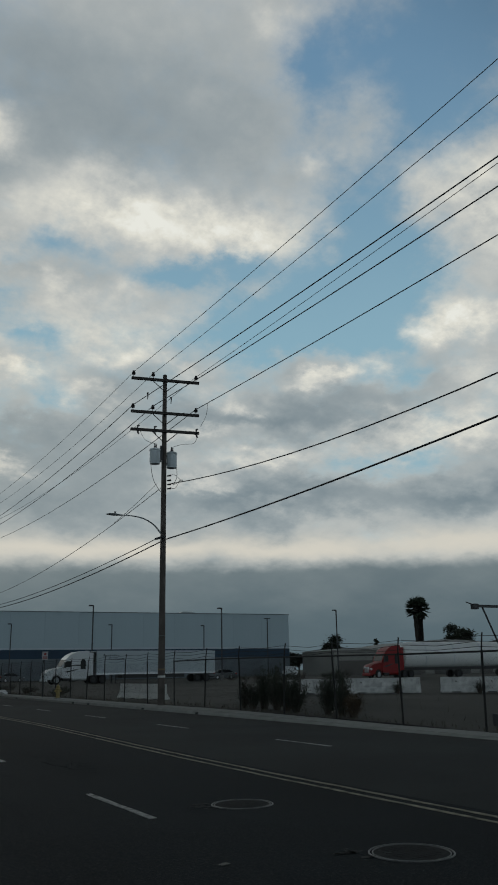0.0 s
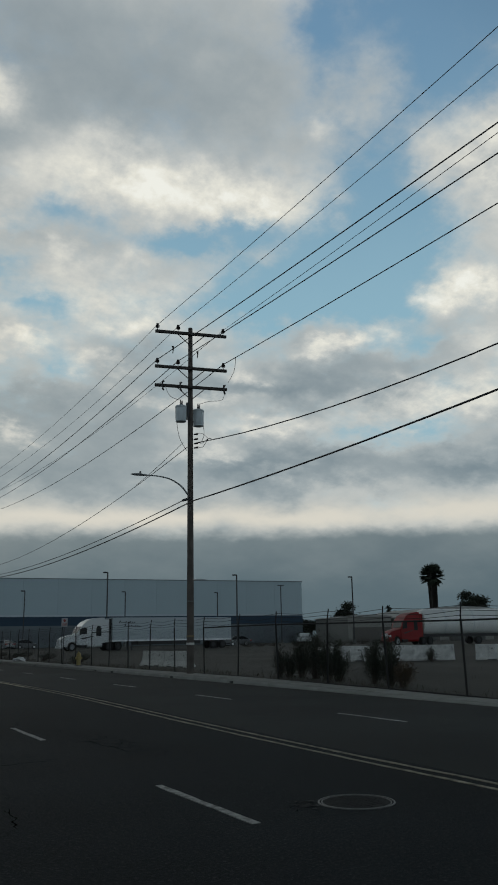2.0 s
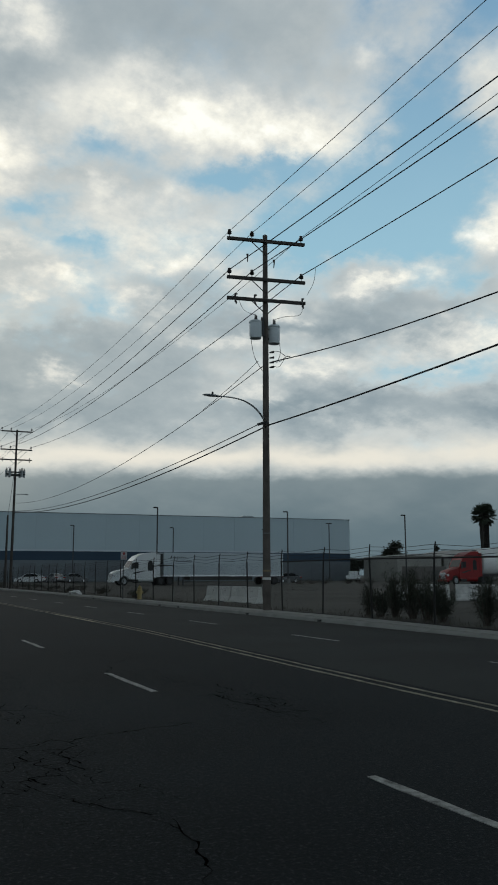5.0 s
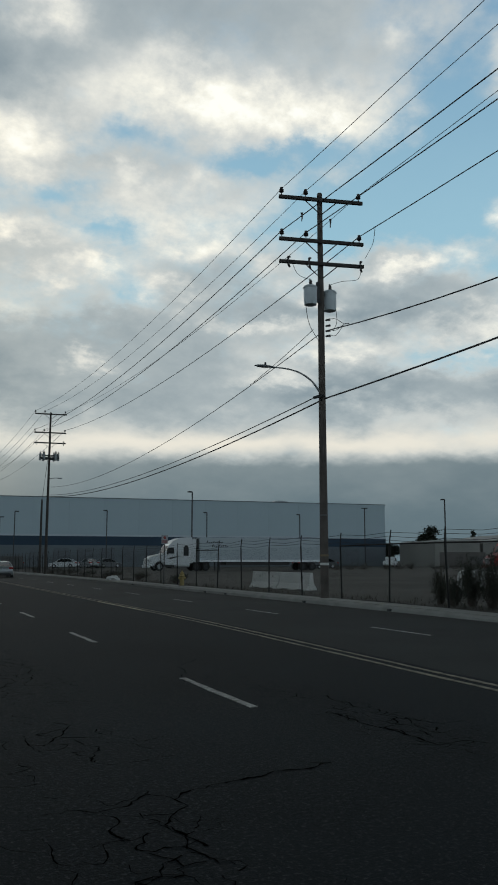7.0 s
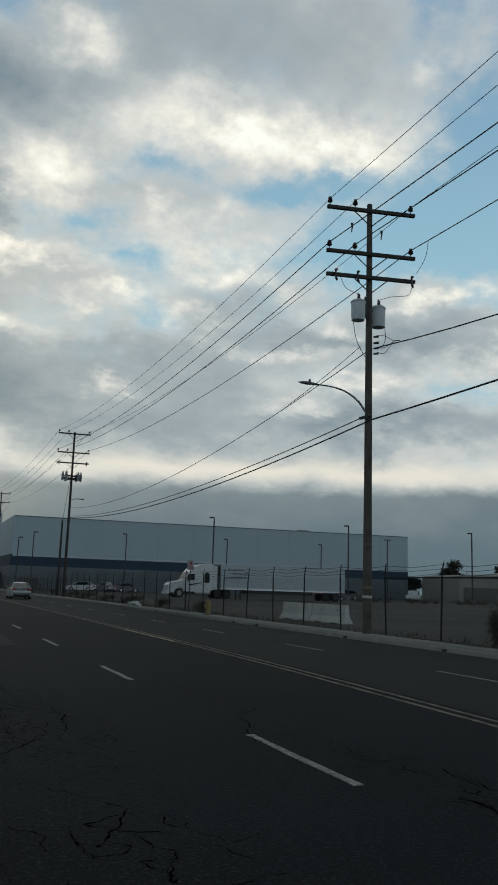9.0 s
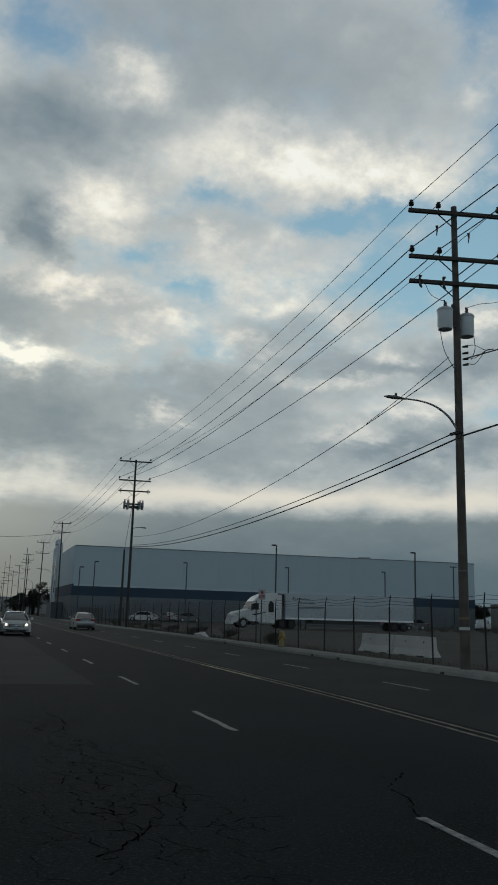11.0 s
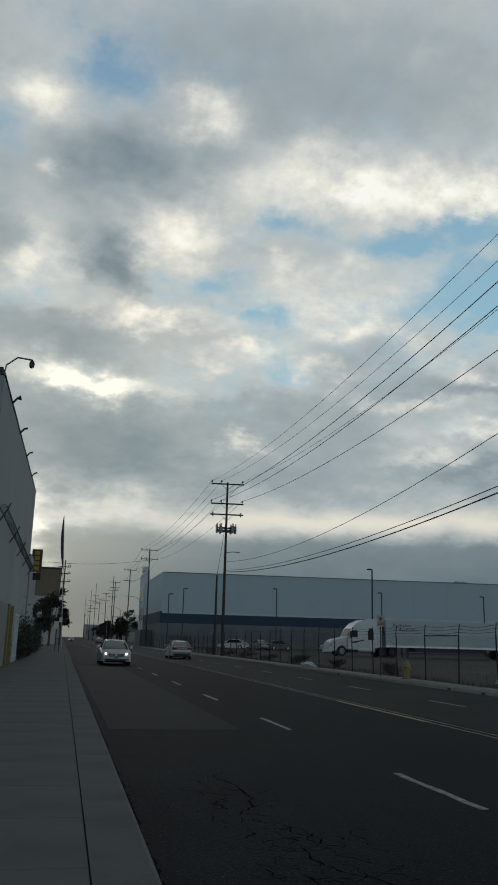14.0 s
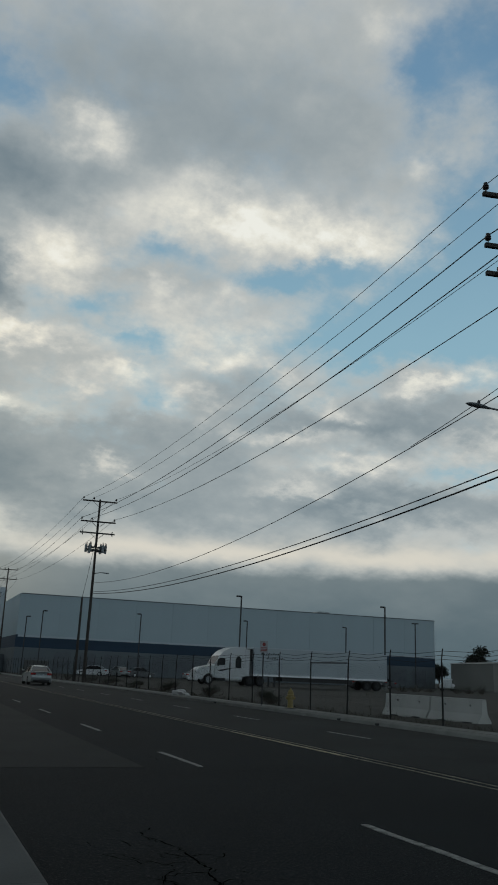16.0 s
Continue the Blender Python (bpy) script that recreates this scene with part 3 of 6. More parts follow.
crack_web([(4.55, 15.3, .6, 1.5, .17, .70, .008), (1.35, 19.8, 1.1, 2.8, .19, .72, .0065), (1.55, 22.6, .8, 1.8, .19, .55, .008), (1.15, 24.9, .6, 1.4, .19, .45, .008),
           (1.5, 12.6, .7, 1.7, .17, .5, .006), (1.5, 15.6, .8, 1.4, .24, .5, .008), (4.2, 18.0, .5, 1.2, .24, .4, .006), (4.45, 9.55, .35, .3, .16, .5, .005)],
          [([(1.8, 13.0), (1.82, 13.6), (1.91, 13.87), (2.35, 14.11), (2.82, 14.26), (3.28, 14.32)], .011), ([(4.71, 17.0), (4.64, 16.33), (4.62, 15.85), (4.95, 15.18)], .013),
           ([(4.2, 16.1), (4.27, 15.8), (4.29, 15.35), (4.36, 14.5), (4.8, 14.35)], .013), ([(3.6, 18.6), (3.95, 19.8), (4.2, 20.33), (4.51, 20.75)], .010),
           ([(4.37, 18.5), (4.29, 17.8), (4.39, 17.1)], .007), ([(1.65, 16.65), (1.67, 16.26), (1.4, 15.7)], .009), ([(1.09, 13.87), (1.3, 13.89), (1.6, 13.85), (1.81, 14.12)], .009),
           ([(1.47, 26.4), (1.39, 25.8), (1.46, 25.07), (1.4, 24.57), (1.18, 23.98)], .009), ([(1.22, 24.9), (1.0, 24.4), (0.79, 24.1)], .008),
           ([(3.16, 33.0), (3.26, 32.2)], .010), ([(1.95, 13.5), (1.68, 12.96), (1.24, 12.6)], .008), ([(1.24, 12.6), (1.68, 11.6), (1.91, 11.0), (1.82, 10.3)], .008),
           ([(1.0, 18.4), (1.5, 19.1), (1.9, 19.0), (2.6, 19.2)], .010), ([(1.9, 19.6), (2.05, 20.6), (1.75, 21.6), (1.4, 22.7)], .009)])

# ---- utility poles ----


def insulator(bm_at):
    bm = B()
    tube(bm, (bm_at[0], bm_at[1], bm_at[2]), (bm_at[0], bm_at[1], bm_at[2] + 0.14), 0.018, n=6)
    lathe(bm, [(0.03, 0.10), (0.085, 0.12), (0.10, 0.15), (0.05, 0.17), (0.085, 0.19), (0.095, 0.22), (0.05, 0.25), (0.065, 0.28), (0.06, 0.31), (0.02, 0.32)], 12, bm_at)
    return bm


def crossarm(pole, z, half, spots, kind, yaw=0):
    m = pose(0, 0, z, 0, 0, yaw)
    arm = part("crossarm", box(B(), -half, half, -0.26, -0.14, -0.06, 0.07, 0.012), DARK_WOOD, pole, at=m)
    for s in (-1, 1):
        part("brace", sweep(B(), [(s * 0.62, -0.16, -0.05), (s * 0.04, -0.15, -0.55)], 0.022, 5), DARK_WOOD, arm, "flat diagonal arm brace")
    for x in spots:
        if kind == "pin":
            part("insulator", insulator((x, -0.20, 0.07)), CERAMIC, arm, "dark ribbed ceramic insulator", smooth=True)
        else:
            bm = sweep(B(), [(x + .05, -0.2, 0.20), (x - 0.02, -0.28, 0.16), (x - .05, -0.32, 0.0), (x - 0.02, -0.3, -0.16), (x + .04, -0.26, -0.24)], [.045, .05, .035, .05, .03], 8)
            tube(bm, (x, -0.2, 0), (x - 0.05, -0.32, 0), 0.02, n=6)
            part("fuse_cutout", bm, CERAMIC, arm, "dark fuse cutout hung on the arm", smooth=True)
    return arm


def transformer(pole, x, y, z, h, r, enamel=None):
    bm = lathe(B(), [(r * .55, 0), (r * .92, 0.02), (r * .94, 0.10), (r, 0.14), (r, h * .86), (r * 1.08, h * .88), (r * 1.08, h * .93), (r * .9, h), (r * .2, h + .03)], 20, (x, y, z))
    t = part("transformer", bm, enamel or TANK, pole, "grey enamelled can transformer", smooth=True)
    for dx, dy in ((0.07, 0.03), (-0.04, -0.06)):
        part("bushing", lathe(B(), [(0.035, 0), (0.05, 0.06), (0.03, 0.08), (0.045, 0.14), (0.025, 0.16), (0.035, 0.22), (0.012, 0.30)], 10, (x + dx, y + dy, z + h * .97)), CERAMIC, t, "dark ribbed bushing")
    s = -1 if x > 0 else 1
    for k in (0.25, 0.75):
        part("bracket", box(B(), min(x + s * r * .9, s * -0.1), max(x + s * r * .9, s * -0.1), y - .04, y + .04, z + h * k - .035, z + h * k + .035), DARK_STEEL, t)
    return t


def pole(x, y, h, arms, base_r=0.160, yaw=0.0, label="tall weathered wooden utility pole with crossarms", lean=0.0, shaft_z=0.0, wood=None):
    p = thing("utility_pole", label, "utility pole", pose(x, y, 0.13, 0, lean, 0), group="utility poles")
    bm = B()
    n, steps = 14, 12
    rnd = random.Random(int(y))
    prof = [(base_r + (0.100 - base_r) * i / steps + rnd.uniform(-.003, .003), -0.25 + (h - 0.13 + 0.25) * i / steps) for i in range(steps + 1)]
    prof.append((0.06, h - 0.13 + 0.03))
    part("shaft", lathe(bm, prof, n), wood or POLE_WOOD, p, smooth=True)
    for z, half, spots, kind in arms:
        crossarm(p, z - 0.13, half, spots, kind, yaw)
    return p


CREOSOTE = mat('creosoted_pole_wood', (0.05, 0.043, 0.038), 0.9, vary=0.4, scale=2.2, fine=50, bump=0.4)
P1 = (14.65, 35.25)
SPOTS = (-1.58, -0.62, 1.52)
p1 = pole(*P1, 15.70, [(15.35, 1.68, SPOTS, "pin"), (13.66, 1.68, SPOTS, "pin"), (12.76, 1.68, (-1.32, -0.5, 1.55), "cutout")], yaw=-12,
          label="tall weathered wooden utility pole carrying two transformers and a street lamp")
transformer(p1, -0.52, -0.12, 10.95, 0.76, 0.255), transformer(p1, 0.42, 0.06, 10.88, 0.80, 0.255)
part("transformer_mount", box(B(), -0.26, -0.14, -0.17, -0.09, 11.2, 11.9, 0.01), DARK_STEEL, p1)
# street lamp on its curved arm, over the road
arm_pts = [(-0.12, 0, 7.68), (-0.45, -0.05, 8.02), (-0.95, -0.12, 8.27), (-1.5, -0.2, 8.36), (-2.2, -0.28, 8.36)]
la = part("lamp_arm", sweep(B(), curve(arm_pts), [.04 - .014 * i / 24 for i in range(25)], 8), GALV, p1, "thin curved lamp arm", smooth=True)
bm = B()
sweep(bm, [(-2.1, -0.27, 8.355), (-2.3, -0.3, 8.36), (-2.55, -0.33, 8.35), (-2.8, -0.36, 8.33), (-2.95, -0.38, 8.315)], [.04, .075, .11, .085, .02], 12)
for v in bm.verts:
    v.co.z = 8.34 + (v.co.z - 8.34) * 0.55
part("luminaire", bm, mat("dull_lamp_housing", (0.16, 0.175, 0.185), 0.5, vary=0.2, bump=0.05), la, "flat grey cobra-head luminaire", smooth=True)
part("photocell", lathe(B(), [(0.04, 0), (0.04, 0.08), (0.01, 0.1)], 10, (-2.5, -0.33, 8.40)), DARK_STEEL, la)
part("cable_bracket", sweep(B(), [(0.0, -0.15, 7.50), (-0.25, -0.2, 7.44), (-0.48, -0.22, 7.36)], [.05, .06, .05], 8), DARK_STEEL, p1, smooth=True)
for z0, z1 in ((9.87, 10.2), (10.07, 10.2), (10.5, 10.22)):
    part("service_lead", sweep(B(), curve([(0.28, -0.16, z0), (0.42, -0.4, z0 - .05), (0.42, -1.0, z1 - .12), (0.28, -1.6, z1 - .28)]), 0.011, 5), WIRE, p1)
for z in (9.85, 10.05, 10.25, 10.48):
    part("spool_insulator", tube(B(), (0.12, -0.12, z - .04), (0.30, -0.16, z), 0.03, 0.05, 8), CERAMIC, p1)
part("pole_band", lathe(B(), [(0.166, 1.20), (0.172, 1.21), (0.172, 1.28), (0.166, 1.29)], 16), mat("white_tag", (0.5, 0.5, 0.48), 0.7), p1, "pale strap round the shaft")
part("pole_band", lathe(B(), [(0.164, 1.52), (0.170, 1.53), (0.170, 1.58), (0.164, 1.59)], 16), mat("faded_tag", (0.16, 0.12, 0.07), 0.7), p1, "faded marker strap")
part("pole_band", lathe(B(), [(0.148, 3.0), (0.154, 3.01), (0.154, 3.04), (0.148, 3.05)], 16), mat("dull_strap", (0.12, 0.12, 0.12), 0.7), p1, "thin metal strap")
part("drop_lead", sweep(B(), curve([(-0.70, -0.15, 11.6), (-0.74, -0.18, 10.9), (-0.62, -0.2, 10.2), (-0.3, -0.18, 9.7), (-0.12, -0.1, 9.62)]), 0.012, 5), WIRE, p1)
part("drop_lead", sweep(B(), curve([(0.62, 0.0, 11.2), (0.66, -0.05, 10.5), (0.45, -0.12, 10.05)]), 0.012, 5), WIRE, p1)
part("jumper", sweep(B(), curve([(-1.32, -0.2, 12.5), (-1.1, -0.2, 12.1), (-0.7, -0.15, 11.98), (-0.5, -0.1, 12.0)]), 0.010, 5), WIRE, p1)
part("jumper", sweep(B(), curve([(1.52, -0.5, 12.5), (1.4, -0.4, 12.15), (0.9, -0.1, 12.1), (0.45, 0.05, 11.95)]), 0.010, 5), WIRE, p1)
part("jumper", sweep(B(), curve([(1.75, -1.2, 14.05), (1.82, -0.9, 13.5), (1.7, -0.5, 13.0)]), 0.010, 5), WIRE, p1)
for x, z in ((-1.3, 13.95), (-0.1, 13.9)):
    part("dead_end_clamp", sweep(B(), [(x, -1.0, z + .22), (x + .04, -0.95, z + .08), (x + .03, -0.93, z - .1)], [.05, .03, .02], 7), CERAMIC, p1)

P2 = (14.6, 95.5)
p2 = pole(*P2, 17.15, [(16.95, 1.65, SPOTS, "pin"), (14.95, 1.65, SPOTS, "pin"), (13.85, 1.65, (-1.4, 1.4), "cutout")], yaw=-6,
          label="tall dark utility pole with a ring of transformers", wood=CREOSOTE)
for dx, dy in ((-0.95, -0.1), (-0.62, -0.42), (0.92, -0.05), (0.60, -0.40), (-0.55, 0.42), (0.55, 0.44)):
    transformer(p2, dx, dy, 11.85, 0.72, 0.13, mat("dull_grey_pot", (0.24, 0.26, 0.27), 0.5, vary=0.25, bump=0.05))
for y_ in (-0.24, 0.22):
    part("mount_arm", box(B(), -1.0, 1.0, y_ - .04, y_ + .04, 12.1, 12.2, 0.01), DARK_STEEL, p2)
part("service_arm", sweep(B(), [(0, 0, 9.9), (0.7, -0.1, 10.05), (1.4, -0.2, 10.0)], [.04, .035, .07], 8), GALV, p2)
far_y = [172, 226, 282, 338, 396, 455, 515, 575, 640]
for i, y in enumerate(far_y):
    hh = 18.3 + (i % 3) * 0.4
    pole(14.7 + (i % 2) * 0.25, y, hh, [(hh - .3, 1.6, SPOTS, "pin"), (hh - 2.0 - (i % 2), 1.6, SPOTS, "pin")], yaw=-5, lean=(-.6, .5, 0.2)[i % 3], label="distant dark wooden utility pole with crossarms", wood=CREOSOTE)
stub = pole(15.2, 103.0, 8.4, [], base_r=0.16, label="short bare wooden stub pole beside a taller one", wood=CREOSOTE)
for x, y, hh in ((14.8, 294, 21.7), (15.2, 461, 29.5), (15.0, 533, 30), (15.2, 673, 33)):
    pole(x, y, hh, [(hh * 0.78, 1.7, (-1.4, 1.4), "pin"), (hh * 0.68, 1.4, (-1.2, 1.2), "pin")], label="far-off tall thin utility pole")
for x, y, hh in ((-1.0, 168, 15), (-1.2, 330, 15)):
    pole(x, y, hh, [(hh - 1.2, 1.1, (0.6, 0.9), "pin"), (hh - 2.4, 1.1, (0.6, 0.9), "pin"), (hh - 3.8, 1.1, (0.6, 0.9), "pin")], label="dark utility pole on the near side of the street")

# ---- cables ----


def cable(a, b, sag, r, label="black power cable strung between utility poles", name="power_cable"):
    a, b = Vector(a), Vector(b)
    n = 28
    pts = [a.lerp(b, i / n) - Vector((0, 0, 4 * sag * (i / n) * (1 - i / n))) for i in range(n + 1)]
    solid(name, sweep(B(), pts, r, 5), WIRE, label, "cable", group="overhead lines", smooth=True)


def spot(px, py, z, s, yaw):
    c, sn = math.cos(radians(yaw)), math.sin(radians(yaw))
    return (px + c * s + sn * 0.2, py + sn * s - c * 0.2, z + 0.32)


P0 = (14.6, -26.0)
for i, s in enumerate(SPOTS):
    for z1, z2, z0 in ((15.35, 16.95, 16.0), (13.66, 14.95, (12.3, 12.3, 12.9)[i])):
        top = z1 > 15
        cable(spot(*P1, z1, s, -12), spot(*P2, z2, s, -6), 1.15, 0.0115 if top else 0.019)
        cable(spot(*P1, z1, s, -12), spot(*P0, z0, s, 0), 0.5, 0.0115 if top else 0.019)
        cable(spot(*P2, z2, s, -6), spot(14.7, far_y[0], 18.0 if top else 16.0, s, -5), 1.0, 0.016)
        cable(spot(14.7, far_y[0], 18.0 if top else 16.0, s, -5), spot(14.95, far_y[1], 18.5 if top else 15.8, s, -5), 1.0, 0.02)
cable((P1[0] - 0.45, P1[1] - 0.2, 7.50), (P2[0], P2[1], 8.35), 0.93, 0.020, "thick black telephone cable between utility poles", "telephone_cable")
cable((P1[0] - 0.10, P1[1] - 0.2, 7.45), (P2[0], P2[1], 8.2), 1.03, 0.029, "thick black telephone cable between utility poles", "telephone_cable")
cable((P1[0], P1[1] - 0.2, 7.50), (P0[0], P0[1], 10.4), 1.08, 0.031, "thick black telephone cable between utility poles", "telephone_cable")
cable((P1[0] - 0.2, P1[1] - 0.1, 9.95), (P2[0], P2[1], 9.2), 1.5, 0.016)
cable((P1[0] - 0.4, P1[1] - 0.1, 10.15), (P1[0] - 0.18, P1[1] + 6.4, 9.34), 0.05, 0.012)
cable((P1[0] + 0.3, P1[1] - 0.2, 10.2), (P0[0], P0[1], 14.4), 3.25, 0.023)
cable((-4.2, 173, 15.0), (14.7, far_y[0], 16.2), 0.6, 0.03, "black cable spanning the street", "service_cable")
cable((P2[0], P2[1], 13.8), (15.2, 103, 8.4), 0.2, 0.02, "black guy wire from a utility pole", "guy_wire")
solid("timber_block", box(B(), -0.04, 0.04, -0.12, 0.12, 0.0, 0.055, 0.006), mat("weathered_offcut", (0.06, 0.052, 0.035), 0.9, vary=0.3, scale=9, fine=60, bump=0.3), "short weathered timber offcut lying against the kerb", "timber block").matrix_world = pose(0.275, 18.80, 0.004, 0, 0, 4)
solid("paper_scrap", box(B(), -0.05, 0.05, -0.03, 0.03, 0.0, 0.008, 0.003), mat("dirty_paper", (0.11, 0.11, 0.105), 0.9, vary=0.3, scale=12, bump=0.3), "small crumpled paper scrap lying on the asphalt", "litter", at=pose(3.33, 6.92, 0.001, 0, 0, 20))

# ---- warehouse across the yard ----
WHITE_PAINT = mat("white_enamel", (0.55, 0.575, 0.59), 0.45, vary=0.06, scale=0.8, fine=20, bump=0.02)
TYRE = mat("black_rubber", (0.02, 0.02, 0.02), 0.85, vary=0.3, scale=8, bump=0.1)
CHROME = mat("bright_alloy", (0.55, 0.56, 0.58), 0.3, metal=0.9, vary=0.1, bump=0)
DARK_GLASS = mat("dark_tinted_glass", (0.010, 0.012, 0.014), 0.10, vary=0.1, bump=0, spec=0.45)
TRUCK_GLASS = mat("dusty_dark_glass", (0.014, 0.016, 0.018), 0.5, vary=0.2, bump=0, spec=0.25)
BLACK_PLASTIC = mat("black_plastic", (0.018, 0.018, 0.019), 0.6, vary=0.2, bump=0.05)
TRIM_WHITE = mat("pale_trim", (0.45, 0.50, 0.54), 0.8, vary=0.1, scale=0.3, bump=0.1)
DOCK = mat("dock_door_steel", (0.10, 0.115, 0.13), 0.6, vary=0.2, scale=1, bump=0.1)

wh = thing("warehouse", "huge pale blue-grey concrete warehouse with a navy band", "warehouse", pose(17.1, 168.6, 0.3, 0, 0, -4.9))
L, D, H = 82.0, 52.0, 13.35
panel_bm = box(B(), 0.012, L / 12 - 0.012, 0.0, 0.3, 6.3, H)
pm = mesh_of("wall_panel", panel_bm, WALL_PALE)
for k in range(12):
    o = new("wall_panel", pm)
    o.parent, o.matrix_basis = wh, pose(k * L / 12, 0, 0)
part("core", box(B(), 0.2, L - 0.2, 0.15, D, -0.6, H - 0.2), WALL_PALE, wh)
part("belt", box(B(), -0.05, L + 0.05, -0.05, 0.3, 5.95, 6.3), TRIM_WHITE, wh, "thin pale belt course")
part("navy_band", box(B(), -0.02, L + 0.02, -0.02, 0.3, 4.2, 5.95), WALL_NAVY, wh, "dark navy painted band")
part("lower_wall", box(B(), 0, L, 0, 0.3, -0.6, 4.2), WALL_GREY, wh, "grey lower wall")
part("parapet", box(B(), -0.1, L + 0.1, -0.08, D, H, H + 0.16, 0.03), mat("grey_roof_flashing", (0.13, 0.15, 0.165), 0.8, vary=0.15), wh, "thin grey roof edge")
part("roof_vent", box(B(), 58, 60.5, 4, 7, H + 0.16, H + 0.75, 0.1), GALV, wh)
dm = mesh_of("dock_door", box(B(), -1.5, 1.5, -0.06, 0.05, 0.9, 3.7, 0.02), DOCK)
for k in range(17):
    o = new("dock_door", dm)
    o.parent, o.matrix_basis = wh, pose(8 + k * 4.4, 0, 0)
# the street face, along the road
SF, SD = pose(0, 0, 0, 0, 0, 4.9), 43.0
part("street_wall", box(B(), -0.3, 0.2, -0.03, SD, 6.3, H + 0.1), WALL_PALE, wh, at=SF)
part("street_band", box(B(), -0.35, 0.2, -0.05, SD, 4.2, 6.3), WALL_NAVY, wh, at=SF)
part("street_lower_wall", box(B(), -0.3, 0.2, -0.03, SD, -0.6, 4.2), WALL_GREY, wh, at=SF)
tower = part("entry_tower", prism(B(), [(-0.5, -0.5), (0.6, -0.5), (0.6, 16.2), (-0.1, 16.2), (-0.5, 15.6)], SD - 10, SD + 1), TRIM_WHITE, wh, "pale entry tower with a stepped top", at=SF)
part("gable", box(B(), -0.5, 0.6, SD - 7.2, SD - 1.8, 16.2, 17.4, 0.2), TRIM_WHITE, tower, "raised stepped gable")
for y_ in (SD - 8.6, SD - 3.2):
    for z in (5.2, 9.4):
        part("tall_window", box(B(), -0.56, -0.48, y_, y_ + 2.0, z, z + 2.8, 0.03), DARK_GLASS, tower)
part("shed", box(B(), -2.6, -0.4, 14, 26, -0.4, 3.0), WALL_GREY, wh, at=SF)

# ---- chain-link fence ----
fence = thing("fence", "tall chain-link fence topped with barbed wire strands", "fence", pose(0, 0, 0))
PG = mat("rusty_fence_steel", (0.012, 0.0115, 0.0115), 0.8, metal=0.1, vary=0.4, scale=6, fine=60, bump=0.2)
post_bm = tube(B(), (0, 0, -0.3), (0, 0, 2.02), 0.030, n=8)
sweep(post_bm, [(0, 0, 1.98), (0.0, 0, 2.1), (0.05, 0, 2.45)], 0.020, 6)
post_m = mesh_of("post", post_bm, PG, smooth=True)
ys_posts = [9.85 + 3.1 * k - 0.25 * min(1, max(0, (26 - 9.85 - 3.1 * k) / 6)) for k in range(50)]
rnd = random.Random(4)
for k, y in enumerate(ys_posts):
    o = new("post", post_m)
    o.parent, o.matrix_basis = fence, pose(FENCE_X + rnd.uniform(-.03, .03), y, 0.05 - apron(y), rnd.uniform(-2.5, 2.5), rnd.uniform(-2, 1.5), 0)
part("top_rail", sweep(B(), [(FENCE_X, y, 2.03 - apron(y) + rnd.uniform(-.012, .012)) for y in ys_posts[:9]], 0.028, 6), PG, fence)
part("bottom_rail", sweep(B(), [(FENCE_X, y, 0.14 - apron(y) + rnd.uniform(-.02, .02)) for y in ys_posts[:9]], 0.022, 6), PG, fence)
part("top_rail", sweep(B(), [(FENCE_X, y, 2.03) for y in ys_posts[12:14]], 0.026, 6), PG, fence)
for j, (dx, z) in enumerate(((0.01, 2.16), (0.025, 2.29), (0.05, 2.42))):
    pts = []
    for k, y in enumerate(ys_posts):
        sx = dx
        pts += [(FENCE_X + sx, y, z - apron(y)), (FENCE_X + sx, y + 1.56, z - 0.05 - apron(y + 1.56) - rnd.uniform(0, .05))]
    part("barbed_strand", sweep(B(), pts, 0.007, 4), PG, fence)
# woven wire, each strand a thin bar
vs, fs = [], []


def strand(a, b, r):
    i = len(vs)
    for p in (a, b):
        vs.extend([(p[0], p[1] - r, p[2]), (p[0] + r, p[1] + r, p[2]), (p[0] - r, p[1] + r, p[2])])
    fs.extend([(i, i + 1, i + 4, i + 3), (i + 1, i + 2, i + 5, i + 4), (i + 2, i, i + 3, i + 5)])


y = 9.0
while y < 125:
    pitch, r = (0.085, 0.0010) if y < 60 else (0.17, 0.0018)
    strand((FENCE_X - .003, y, 0.08 - apron(y)), (FENCE_X - .003, y + 1.95, 2.03 - apron(y + 1.95)), r)
    strand((FENCE_X + .003, y + 1.95, 0.08 - apron(y + 1.95)), (FENCE_X + .003, y, 2.03 - apron(y)), r)
    y += pitch
me = bpy.data.meshes.new("woven_wire")
me.from_pydata(vs, [], fs)
me.materials.append(PG)
o = tagged(new("woven_wire", me), "fine diamond-woven wire netting", kind="stuff")
o.parent = fence

# ---- concrete barriers ----
BARRIER = mat("whitewashed_concrete", (0.50, 0.50, 0.48), 0.85, vary=0.14, scale=1.5, fine=30, bump=0.25)
BARRIER_OLD = mat("peeling_whitewash", (0.58, 0.58, 0.56), 0.9, vary=0.2, scale=4.0, fine=22, bump=0.4, tint=(0.26, 0.26, 0.26))


